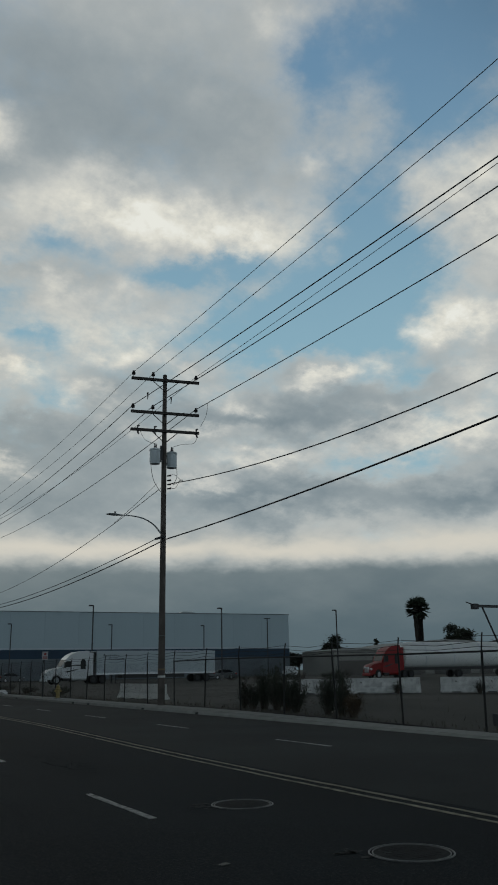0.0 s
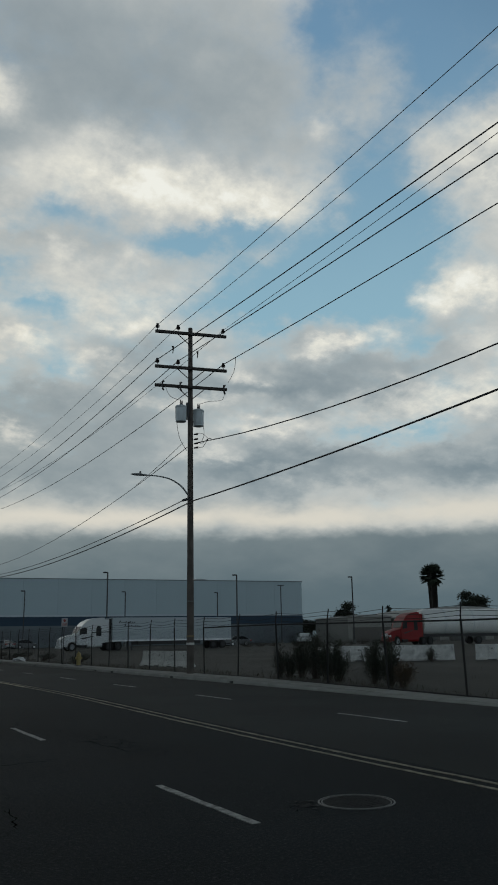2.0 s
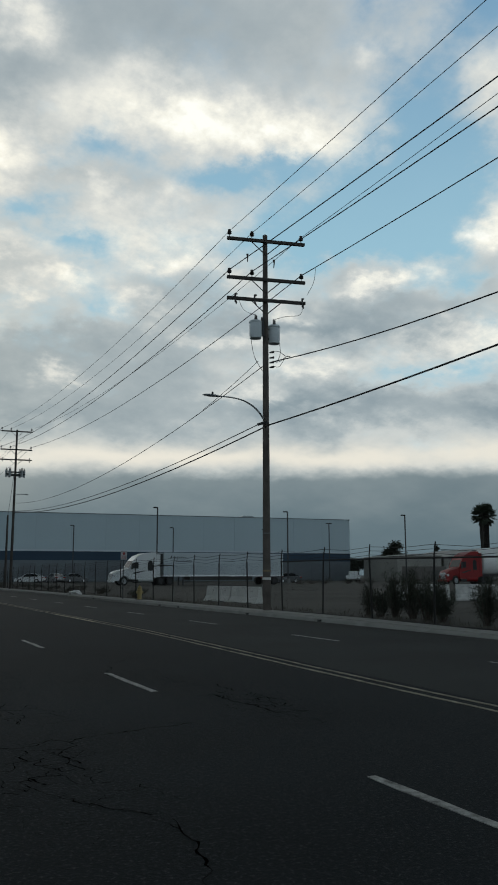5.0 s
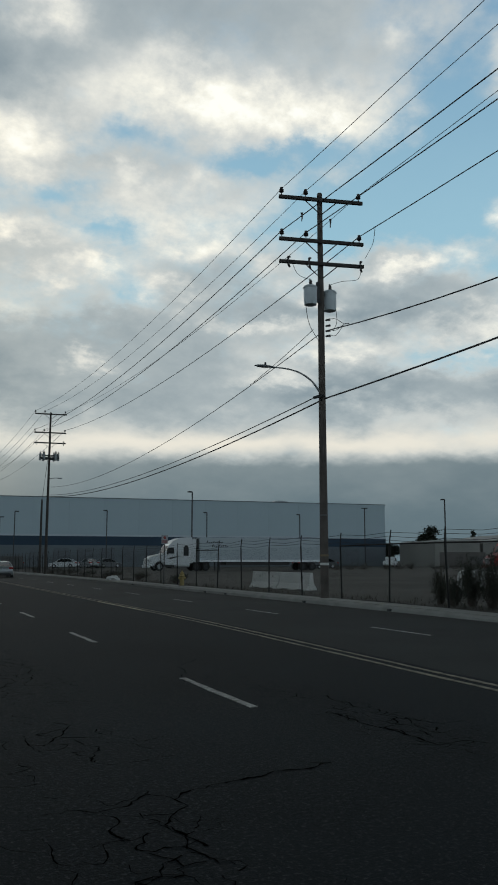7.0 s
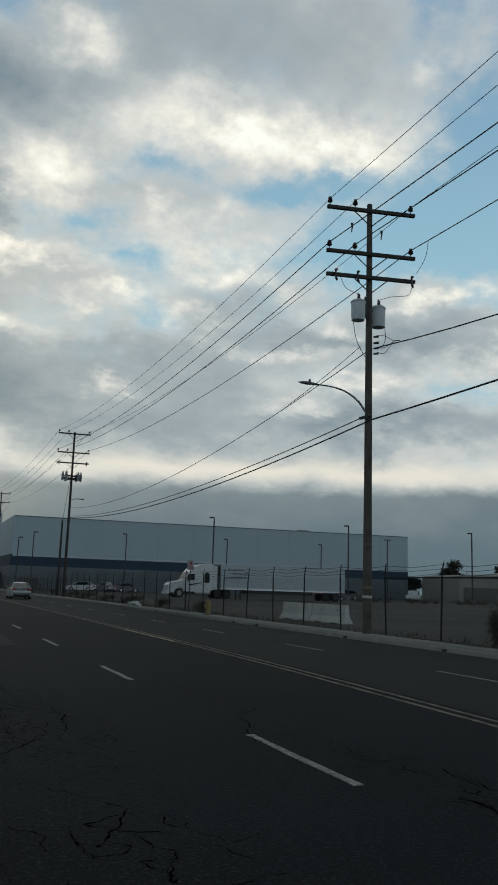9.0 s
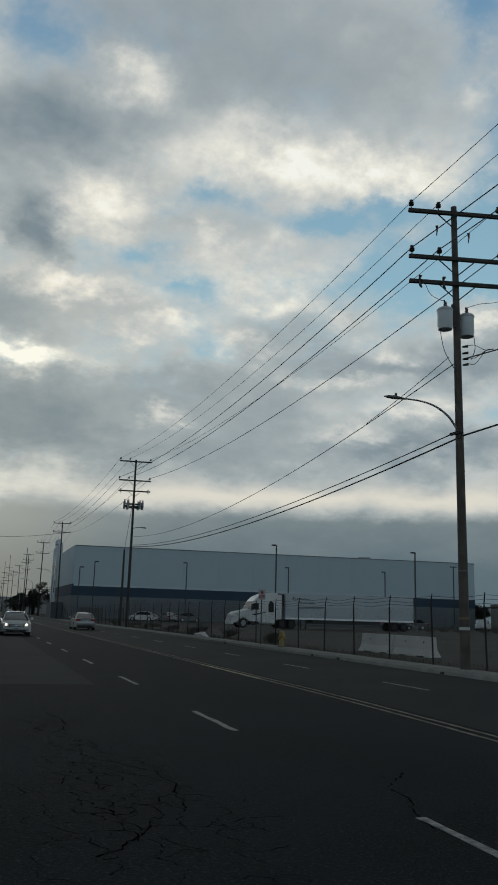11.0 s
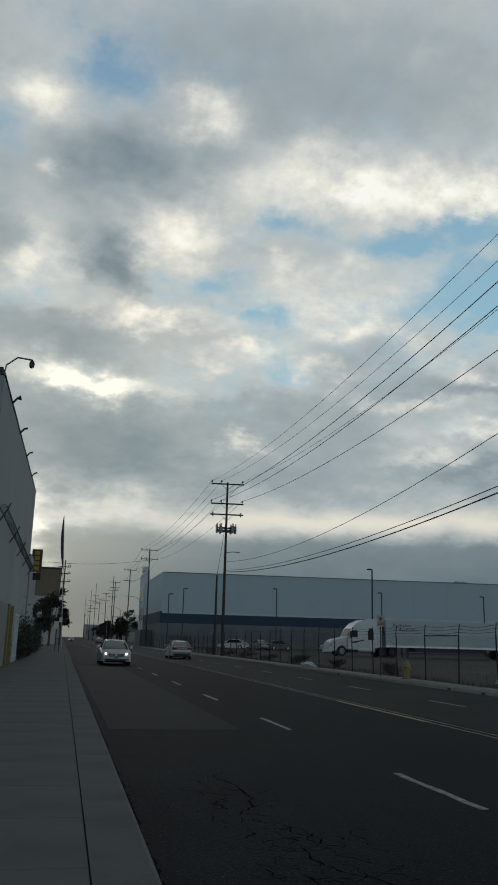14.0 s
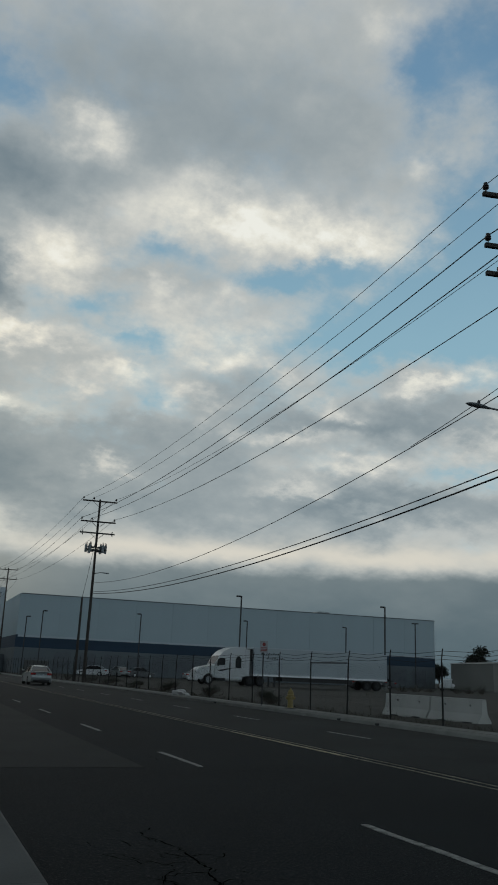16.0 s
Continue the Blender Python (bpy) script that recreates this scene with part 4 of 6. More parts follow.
def barrier(a, b, z, material, label, group):
    a, b = Vector((*a, z)), Vector((*b, z))
    ln = (b - a).length
    ang = math.degrees(math.atan2(b.y - a.y, b.x - a.x)) - 90
    o = thing("concrete_barrier", label, "barrier", pose(a.x, a.y, z, 0, 0, ang), group=group)
    bm = prism(B(), [(-0.30, 0), (0.30, 0), (0.30, 0.07), (0.13, 0.33), (0.085, 0.81), (0.07, 0.83), (-0.07, 0.83), (-0.085, 0.81), (-0.13, 0.33), (-0.30, 0.07)], 0.02, ln - 0.02)
    part("body", bm, material, o)
    # holes and slots are black pieces on the face, their shade put into the colour
    for f in (0.22, 0.7):
        for s in (-1, 1):
            part("lifting_hole", tube(B(), (s * 0.104, ln * f, 0.60), (s * 0.115, ln * f, 0.60), 0.04, n=8), BLACK_PLASTIC, o)
            part("foot_slot", box(B(), min(s * .28, s * .306), max(s * .28, s * .306), ln * f - .25, ln * f + .25, 0.005, 0.06), BLACK_PLASTIC, o)


barrier((17.98, 42.6), (17.76, 45.38), 0.115, BARRIER, "white concrete barrier segment on bare dirt", "white barriers")
barrier((17.75, 45.42), (17.53, 48.2), 0.12, BARRIER, "white concrete barrier segment on bare dirt", "white barriers")
for a, b in (((23.3, 38.6), (25.6, 41.4)), ((28.2, 40.4), (31.8, 38.0)), ((32.4, 37.0), (34.9, 33.8)), ((35.0, 33.6), (37.4, 30.4)), ((26.0, 41.6), (28.0, 40.6))):
    barrier(a, b, 0.20, BARRIER_OLD, "old white barrier with black peeling patches", "peeling barriers")

# ---- vehicles ----


def wheel(parent, x, y, r, w, name="wheel", rim=None):
    bm = B()
    prof = [(r * .62, -w / 2), (r * .93, -w / 2), (r, -w * .36), (r, w * .36), (r * .93, w / 2), (r * .62, w / 2)]
    n = 22
    rings = [[bm.verts.new((x + rr * math.cos(2 * math.pi * k / n), y + zz, r + rr * math.sin(2 * math.pi * k / n))) for k in range(n)] for rr, zz in prof]
    for a, b in zip(rings, rings[1:]):
        for k in range(n):
            bm.faces.new((a[k], a[(k + 1) % n], b[(k + 1) % n], b[k]))
    wl = part(name, bm, TYRE, parent, "black rubber tyre")
    bm = B()
    for s in (-1 if y < 0 else 1,):
        tube(bm, (x, y + s * w * .30, r), (x, y + s * w * .42, r), r * .63, r * .60, 20)
        tube(bm, (x, y + s * w * .42, r), (x, y + s * w * .50, r), r * .2, r * .16, 10)
        for k in range(8):
            a = 2 * math.pi * k / 8
            sweep(bm, [(x + r * .18 * math.cos(a), y + s * w * .45, r + r * .18 * math.sin(a)), (x + r * .58 * math.cos(a), y + s * w * .44, r + r * .58 * math.sin(a))], r * .05, 4)
    part("rim", bm, rim or CHROME, wl, "metal wheel rim")
    return wl


def bowed(bm, z0=0.0, tuck=0.0, zmid=0.9):
    """Narrows a body above its waist and rounds its ends in plan."""
    xs_ = [v.co.x for v in bm.verts]
    lo, hi = min(xs_), max(xs_)
    for v in bm.verts:
        t = abs((v.co.x - (lo + hi) / 2) / ((hi - lo) / 2))
        k = 1 - 0.16 * max(0, (t - 0.72) / 0.28) ** 2
        if v.co.z > zmid:
            k *= 1 - tuck * (v.co.z - zmid)
        v.co.y *= k


def grid_prism(outline, half, n=6):
    """A side outline (x, z) drawn across, in several slices so that it can be shaped."""
    bm = B()
    rows = [[bm.verts.new((x, -half + 2 * half * i / n, z)) for x, z in outline] for i in range(n + 1)]
    k = len(outline)
    for a, b in zip(rows, rows[1:]):
        for i in range(k):
            bm.faces.new((a[i], a[(i + 1) % k], b[(i + 1) % k], b[i]))
    bm.faces.new(rows[0][::-1]), bm.faces.new(rows[-1])
    bmesh.ops.recalc_face_normals(bm, faces=bm.faces[:])
    return bm


def sedan(at, paint, label, lights_on=False, tall=0.0, group="", parked=True):
    """A car whose nose points along +x."""
    c = thing("car", label, "car", at, group=group)
    h = tall
    lower = [(-2.40, 0.42), (-2.42, 0.60), (-2.38, 0.86 + h * .6), (-2.25, 0.98 + h), (-1.75, 1.02 + h), (-0.5, 0.98 + h * .9), (0.9, 0.96 + h * .9), (1.25, 0.92 + h * .8), (1.9, 0.80 + h * .7), (2.26, 0.68 + h * .5), (2.42, 0.56), (2.44, 0.42), (2.36, 0.24), (1.82, 0.22)]
    arch = lambda cx, r: [(cx + r * math.cos(a), 0.30 + r * math.sin(a)) for a in [math.pi * i / 8 for i in range(0, 9)]]
    outline = lower + arch(1.42, 0.38) + [(0.95, 0.20), (-0.95, 0.20)] + arch(-1.40, 0.38) + [(-1.85, 0.22), (-2.34, 0.26)]
    bm = grid_prism(outline, 0.91, 8)
    for v in bm.verts:
        e = abs(v.co.y) / 0.91
        if v.co.z > 0.75:
            v.co.z -= 0.07 * e ** 4
    bowed(bm, tuck=0.10, zmid=0.6)
    part("body", bm, paint, c, smooth=True)
    cab = [(-1.95, 0.97 + h), (-1.15, 1.36 + h * 1.3), (-0.75, 1.44 + h * 1.4), (0.0, 1.45 + h * 1.4), (0.3, 1.40 + h * 1.35), (1.28, 0.93 + h * .9)]
    bm = grid_prism(cab, 0.78, 6)
    for v in bm.verts:
        v.co.y *= 1 - 0.50 * (v.co.z - 0.95 - h)
        v.co.z -= 0.04 * (abs(v.co.y) / 0.8) ** 3
    part("cabin_glass", bm, DARK_GLASS, c, "dark tinted windows", smooth=True)
    roof = [(-1.12, 1.37 + h * 1.3), (-0.75, 1.455 + h * 1.4), (0.0, 1.465 + h * 1.4), (0.31, 1.41 + h * 1.35), (0.0, 1.40 + h * 1.38), (-0.7, 1.39 + h * 1.36)]
    bm = grid_prism(roof, 0.60, 6)
    for v in bm.verts:
        v.co.z -= 0.05 * (abs(v.co.y) / 0.60) ** 3
    part("roof", bm, paint, c, smooth=True)
    for s in (-1, 1):
        for a, b in (((1.30, 0.95 + h * .9), (0.34, 1.45 + h * 1.35)), ((-1.93, 0.98 + h), (-1.12, 1.385 + h * 1.3)), ((-0.32, 0.97 + h), (-0.28, 1.45 + h * 1.36))):
            ya, yb = s * 0.78, s * 0.585
            part("pillar", sweep(B(), [(a[0], ya, a[1]), (b[0], yb, b[1])], 0.038 if a[0] != -0.32 else 0.03, 6), paint if a[0] != -0.32 else BLACK_PLASTIC, c)
        m = part("mirror", box(B(), 0.78, 0.95, min(s * .90, s * 1.08), max(s * .90, s * 1.08), 0.96 + h, 1.10 + h, 0.03), paint, c, smooth=True)
        part("door_seam", box(B(), -0.36, -0.345, min(s * .86, s * .893), max(s * .86, s * .893), 0.34, 0.94 + h * .8), BLACK_PLASTIC, c)
        for x in (0.35, -0.75):
            part("door_handle", box(B(), x - .26, x - .08, min(s * .87, s * .905), max(s * .87, s * .905), 0.83 + h * .7, 0.86 + h * .7, 0.008), paint, c)
        bm = box(B(), 2.02, 2.36, min(s * .50, s * .78), max(s * .50, s * .78), 0.60 + h * .3, 0.74 + h * .4, 0.03)
        part("headlight", bm, mat("headlight_lens", (0.45, 0.46, 0.47), 0.15, vary=0.1, bump=0), c, "clear headlight", smooth=True)
        if lights_on:
            part("lamp", lathe(B(), [(0.01, 0), (0.070, 0.01), (0.070, 0.06), (0.01, 0.07)], 12), mat("lit_headlamp", (1.0, 0.78, 0.58), 0.3, vary=0.02, bump=0, emit=2.2), c, "warm lit headlamp", at=pose(2.33, s * 0.60, 0.66, 0, 90, 0))
        part("tail_light", box(B(), -2.42, -2.15, min(s * .44, s * .81), max(s * .44, s * .81), 0.74 + h * .6, 0.90 + h * .7, 0.02), mat("red_lens", (0.30, 0.015, 0.015), 0.2, vary=0.1, bump=0), c, "red tail light")
        for x in (1.42, -1.40):
            wheel(c, x, s * 0.80, 0.33, 0.22)
    g = part("grille", box(B(), 2.24, 2.455, -0.44, 0.44, 0.50, 0.66 + h * .3, 0.02), BLACK_PLASTIC, c, "black slatted grille")
    for z in (0.55, 0.60):
        part("grille_bar", box(B(), 2.45, 2.468, -0.40, 0.40, z, z + 0.014), CHROME, g)
    part("badge", box(B(), 2.45, 2.475, -0.05, 0.05, 0.55, 0.64, 0.01), CHROME, g)
    part("bumper_intake", box(B(), 2.28, 2.462, -0.58, 0.58, 0.25, 0.37, 0.02), BLACK_PLASTIC, c)
    for s in (-1, 1):
        part("fog_intake", box(B(), 2.20, 2.42, min(s * .60, s * .76), max(s * .56, s * .74), 0.32, 0.42, 0.02), BLACK_PLASTIC, c)
    for x, zz in ((2.47, 0.36), (-2.43, 0.70 + h * .5)):
        pl = part("plate", box(B(), x - .012, x + .012, -0.16, 0.16, zz, zz + 0.15, 0.006), TRIM_WHITE, c, "pale number plate")
        part("plate_bar", box(B(), x - .016 if x < 0 else x + .004, x - .004 if x < 0 else x + .016, -0.11, 0.11, zz + .05, zz + .10), DARK_STEEL, pl)
    part("rear_valance", box(B(), -2.43, -2.25, -0.62, 0.62, 0.24, 0.40, 0.03), BLACK_PLASTIC, c)
    part("underbody", box(B(), -2.2, 2.2, -0.72, 0.72, 0.17, 0.40), BLACK_PLASTIC, c)
    return c


SILVER = mat("silver_car_paint", (0.30, 0.32, 0.33), 0.3, metal=0.5, vary=0.05, scale=1, bump=0)
GREY_PAINT = mat("dark_grey_car_paint", (0.06, 0.065, 0.07), 0.3, metal=0.3, vary=0.08, bump=0)
sedan(pose(2.6, 68.0, 0.0, 0, 0, -90), WHITE_PAINT, "white four-door sedan with lit headlights on the road", lights_on=True)
sedan(pose(9.3, 88.0, 0.0, 0, 0, 90), SILVER, "silver sedan driving away on the road", tall=0.02)
sedan(pose(9.0, 240, 0.0, 0, 0, 90), SILVER, "distant silver car on the far lane")
sedan(pose(2.4, 300, 0.0, 0, 0, -90), WHITE_PAINT, "distant white car with lit headlights", lights_on=True)
YZ = 0.34
for x, y, a, p, lab in ((25.8, 145, 150, WHITE_PAINT, "white car parked in the dirt yard"), (30.1, 146, 100, SILVER, "silver car parked end-on in the dirt yard"), (33.6, 147, 20, GREY_PAINT, "dark grey car parked in the dirt yard"),
                        (18.6, 150, 100, GREY_PAINT, "dark grey car parked beside the fence"), (56.5, 117, 10, GREY_PAINT, "dark grey car parked behind a trailer"), (61, 121, 170, GREY_PAINT, "dark grey car parked near the warehouse"),
                        (38.5, 132, 5, SILVER, "silver car parked near the warehouse")):
    sedan(pose(x, y, YZ, 0, 0, a), p, lab, tall=0.06, group="parked cars")


def pickup(at, label):
    c = thing("pickup_truck", label, "pickup truck", at, group="parked cars")
    arch = lambda cx, r: [(cx + r * math.cos(a), 0.38 + r * math.sin(a)) for a in [math.pi * i / 8 for i in range(0, 9)]]
    o = [(-2.7, 0.5), (-2.72, 1.1), (-0.6, 1.12), (1.2, 1.1), (2.5, 1.02), (2.68, 0.8), (2.68, 0.42), (2.1, 0.36)] + arch(1.65, 0.44) + [(1.1, 0.36), (-1.2, 0.36)] + arch(-1.65, 0.44) + [(-2.2, 0.4)]
    part("body", grid_prism(o, 0.95, 4), WHITE_PAINT, c, smooth=True)
    part("cab", grid_prism([(-0.55, 1.1), (-0.5, 1.80), (-0.3, 1.86), (0.75, 1.84), (1.35, 1.1)], 0.84, 4), WHITE_PAINT, c, smooth=True)
    for s in (-1, 1):
        part("window", prism(B(), [(-0.38, 1.16), (-0.34, 1.72), (0.05, 1.74), (0.08, 1.16)], min(s * .835, s * .86), max(s * .835, s * .86)), DARK_GLASS, c)
        part("window", prism(B(), [(0.18, 1.16), (0.16, 1.74), (0.7, 1.72), (1.12, 1.16)], min(s * .835, s * .86), max(s * .835, s * .86)), DARK_GLASS, c)
        for x in (1.65, -1.65):
            wheel(c, x, s * 0.82, 0.38, 0.26)
    part("windscreen", prism(B(), [(0.80, 1.78), (0.84, 1.80), (1.38, 1.14), (1.32, 1.12)], -0.72, 0.72), DARK_GLASS, c)
    # flat black plate stands in for the shaded inside of the bed
    part("bed_opening", box(B(), -2.6, -0.65, -0.8, 0.8, 1.115, 1.13), BLACK_PLASTIC, c)


pickup(pose(82.6, 135.0, YZ, 0, 0, 48), "white pickup truck parked at the yard edge")


def tractor(parent, paint, dark):
    """A sleeper-cab tractor along +x, its nose at x = 0 and its rear at x = 8."""
    hood = [(0.05, 0.55), (0.0, 0.95), (0.12, 1.45), (0.5, 1.72), (2.0, 2.02), (2.3, 2.1), (2.3, 1.0), (2.05, 0.62)]
    hood += [(1.55 + 0.62 * math.cos(a), 0.52 + 0.62 * math.sin(a)) for a in [math.pi * i / 8 for i in range(1, 8)]] + [(0.85, 0.55)]
    bm = grid_prism(hood, 1.08, 6)
    for v in bm.verts:
        f = max(0, 1 - v.co.x / 2.3)
        v.co.y *= 1 - 0.16 * f
        v.co.z -= 0.12 * (abs(v.co.y) / 1.08) ** 4 * (1 if v.co.z > 1.3 else 0)
    part("hood", bm, paint, parent, smooth=True)
    cab = [(2.2, 0.75), (2.2, 2.08), (2.75, 2.95), (3.3, 3.45), (4.2, 3.80), (5.3, 3.92), (5.95, 3.92), (6.0, 0.95), (3.9, 0.7)]
    bm = grid_prism(cab, 1.20, 6)
    for v in bm.verts:
        if v.co.z > 2.8:
            v.co.y *= 1 - 0.06 * (v.co.z - 2.8)
    part("cab", bm, paint, parent, smooth=True)
    part("windscreen", prism(B(), [(2.19, 2.12), (2.70, 2.90), (2.76, 2.88), (2.26, 2.08)], -1.0, 1.0), TRUCK_GLASS, parent)
    for s in (-1, 1):
        part("door_window", prism(B(), [(2.45, 2.0), (2.75, 2.70), (3.45, 2.72), (3.45, 2.0)], min(s * 1.17, s * 1.222), max(s * 1.17, s * 1.222)), TRUCK_GLASS, parent)
        part("sleeper_window", prism(B(), [(4.75, 1.75), (4.75, 2.65), (4.95, 2.95), (5.25, 2.95), (5.45, 2.65), (5.45, 1.75)], min(s * 1.17, s * 1.222), max(s * 1.17, s * 1.222)), TRUCK_GLASS, parent)
        part("mirror", box(B(), 2.45, 2.62, min(s * 1.3, s * 1.5), max(s * 1.3, s * 1.5), 1.9, 2.6, 0.03), BLACK_PLASTIC, parent)
        part("fuel_tank", tube(B(), (3.6, s * 0.95, 0.72), (5.6, s * 0.95, 0.72), 0.30, n=14), paint, parent, smooth=True)
        part("step", box(B(), 2.4, 3.5, min(s * .9, s * 1.2), max(s * .9, s * 1.2), 0.45, 0.72, 0.03), dark, parent)
        part("headlight", box(B(), 0.05, 0.45, min(s * .62, s * .95), max(s * .62, s * .95), 1.02, 1.28, 0.05), mat("headlight_lens", (0.45, 0.46, 0.47)), parent)
        part("fairing", box(B(), 5.95, 6.5, min(s * 1.1, s * 1.2), max(s * 1.1, s * 1.2), 1.0, 3.7, 0.02), paint, parent)
        wheel(parent, 1.55, s * 1.0, 0.52, 0.30, rim=GALV)
        for x in (6.6, 7.9):
            wheel(parent, x, s * 0.95, 0.52, 0.55, rim=DARK_STEEL)
    part("grille", box(B(), -0.03, 0.12, -0.55, 0.55, 0.75, 1.42, 0.05), CHROME, parent, "chrome grille")
    part("bumper", box(B(), -0.12, 0.3, -1.1, 1.1, 0.38, 0.68, 0.06), paint, parent)
    part("frame_rail", box(B(), 2.0, 8.6, -0.45, 0.45, 0.75, 1.02), dark, parent)
    part("door_stripe", prism(B(), [(2.5, 1.45), (2.9, 1.55), (4.4, 1.78), (4.4, 1.72), (3.0, 1.38)], -1.215, -1.2), BLACK_PLASTIC, parent)


def van_trailer(parent, x0, x1, z0=1.18, z1=4.05):
    part("box", box(B(), x0, x1, -1.29, 1.29, z0, z1, 0.03), mat("white_trailer_panel", (0.37, 0.42, 0.45), 0.5, vary=0.05, scale=0.6, fine=10, bump=0.03), parent, "white ribbed trailer box")
    part("side_rail", box(B(), x0, x1, -1.30, 1.30, z0 - 0.12, z0 + 0.06), CHROME, parent)
    n = 13
    for k in range(n):
        xx = x0 + 0.2 + (x1 - x0 - 0.4) * k / (n - 1)
        part("rib", box(B(), xx - .03, xx + .03, -1.302, -1.28, z0 + .06, z1 - .04), mat("white_trailer_panel", (0.5, 0.53, 0.55)), parent)
    part("skirt", box(B(), x0 + 3.4, x1 - 4.4, -1.2, 1.2, 0.62, z0 - .12), BLACK_PLASTIC, parent)
    part("reefer_unit", box(B(), x0 - 0.55, x0 - 0.01, -1.0, 1.0, 2.55, 3.8, 0.08), BLACK_PLASTIC, parent, "black cooling unit on the trailer nose")
    for x in (x1 - 1.2, x1 - 2.5):
        for s in (-1, 1):
            wheel(parent, x, s * 0.95, 0.50, 0.55, rim=DARK_STEEL)
    for s in (-1, 1):
        part("landing_leg", box(B(), x0 + 2.6, x0 + 2.75, s * .8 - .07, s * .8 + .07, 0.0, z0), DARK_STEEL, parent)
    part("rear_bumper", box(B(), x1 - 0.1, x1, -1.1, 1.1, 0.5, 0.62), DARK_STEEL, parent)
    part("tail_lamp", box(B(), x1 - .05, x1 + .01, -1.2, -0.9, 0.95, 1.05), mat("red_lens", (0.3, .015, .015)), parent)


semi = thing("semi_truck", "white sleeper-cab semi truck with a white box trailer", "semi truck", pose(26.3, 101.3, 0.33))
tractor(semi, WHITE_PAINT, BLACK_PLASTIC)
for ch in semi.children_recursive:      # a short bonnet
    for v in ch.data.vertices:
        v.co.x = 6.95 - (6.95 - v.co.x) * 0.90
van_trailer(semi, 6.95, 23.2, 1.18, 3.92)
mark = mat("dark_lettering_paint", (0.03, 0.03, 0.035), 0.6, bump=0)
rnd = random.Random(21)
for x0, n, z in ((7.75, 8, 3.25), (8.45, 8, 2.80)):      # two lines of slanted script, kept as strokes
    for k in range(n):
        x, hh = x0 + k * 0.27, 0.30 if k == 0 else rnd.choice((.13, .15, .22))
        part("lettering_bar", prism(B(), [(x, z), (x + .15, z), (x + .20 + hh * .25, z + hh), (x + .08 + hh * .25, z + hh)], -1.312, -1.296), mark, semi, "dark slanted lettering stroke")

RED = mat("red_truck_paint", (0.20, 0.008, 0.009), 0.5, spec=0.3, vary=0.1, scale=1, bump=0.02)
red = thing("semi_truck", "red sleeper-cab semi truck with a rounded white tank trailer", "semi truck", pose(61.9, 83.5, 0.34, 0, 0, -9))
tractor(red, RED, BLACK_PLASTIC)
for ch in red.children_recursive:      # a shorter cab than the white truck's
    for v in ch.data.vertices:
        v.co.x *= 0.70
bm = B()
prof = [(0.2, 0.55), (0.6, 1.15), (1.1, 1.28), (17.5, 1.28), (18.0, 1.1), (18.3, 0.5)]
rings = [[bm.verts.new((4.3 + px, 1.25 * r / 1.28 * math.cos(2 * math.pi * k / 24), 2.75 + (r + 0.28) * math.sin(2 * math.pi * k / 24))) for k in range(24)] for px, r in prof]
for a, b in zip(rings, rings[1:]):
    for k in range(24):
        bm.faces.new((a[k], a[(k + 1) % 24], b[(k + 1) % 24], b[k]))
bm.faces.new(rings[0][::-1]), bm.faces.new(rings[-1])
part("tank", bm, mat("white_tank_paint", (0.68, 0.69, 0.68), 0.4, vary=0.08, scale=0.7, bump=0.03), red, "rounded white tank", smooth=True)
for px in (3.5, 7.5, 11.5, 15.5):
    part("tank_band", lathe(B(), [(1.26, 0), (1.30, 0.01), (1.30, 0.07), (1.26, 0.08)], 24), TRIM_WHITE, red, at=Matrix.Translation((4.3 + px, 0, 2.75)) @ pose(0, 0, 0, 0, 90, 0) @ Matrix.Diagonal((1.22, 0.98, 1, 1)))
part("chassis", box(B(), 4.6, 22.2, -0.8, 0.8, 0.95, 1.3), BLACK_PLASTIC, red)
for x in (12.4, 19.9, 21.3):
    for s in (-1, 1):
        wheel(red, x, s * 0.95, 0.5, 0.5, rim=DARK_STEEL)

# ---- street furniture ----
hyd_paint = mat("yellow_hydrant_paint", (0.25, 0.19, 0.065), 0.55, vary=0.25, scale=6, fine=50, bump=0.15)
hy = thing("fire_hydrant", "yellow fire hydrant standing on the pavement", "fire hydrant", pose(14.5, 51.0, 0.14))
part("barrel", lathe(B(), [(0.19, 0), (0.19, 0.04), (0.13, 0.05), (0.12, 0.10), (0.12, 0.50), (0.16, 0.52), (0.16, 0.56), (0.13, 0.58), (0.13, 0.66), (0.08, 0.75), (0.03, 0.78), (0.03, 0.83), (0.01, 0.83)], 16), hyd_paint, hy, smooth=True)
for a in (0, 180, 270):
    part("outlet", tube(B(), (0, 0, 0), (0.20, 0, 0), 0.07, 0.062, 12), hyd_paint, hy, at=pose(0, 0, 0.43, 0, 0, a))
part("base_flange", lathe(B(), [(0.24, -0.02), (0.24, 0.03), (0.20, 0.04)], 16), DARK_STEEL, hy)


def sign(x, y, h, z0, label, face, w=0.30, hh=0.45, red_bars=True):
    o = thing("street_sign", label, "street sign", pose(x, y, z0), group="street signs")
    part("post", tube(B(), (0, 0, -0.1), (0, 0, h), 0.03, n=8), DARK_STEEL, o)
    pl = part("plate", box(B(), -w / 2, w / 2, -0.045, -0.03, h - hh, h, 0.005), face, o)
    if red_bars:
        red_m = mat("red_sign_ink", (0.22, 0.03, 0.03), 0.5, bump=0)
        part("symbol", tube(B(), (0, -0.047, h - hh * .30), (0, -0.053, h - hh * .30), w * .22, n=14), red_m, pl)
        for k in range(3):
            part("text_bar", box(B(), -w * .4, w * .4, -0.052, -0.046, h - hh * (.62 + .12 * k), h - hh * (.56 + .12 * k)), red_m, pl)


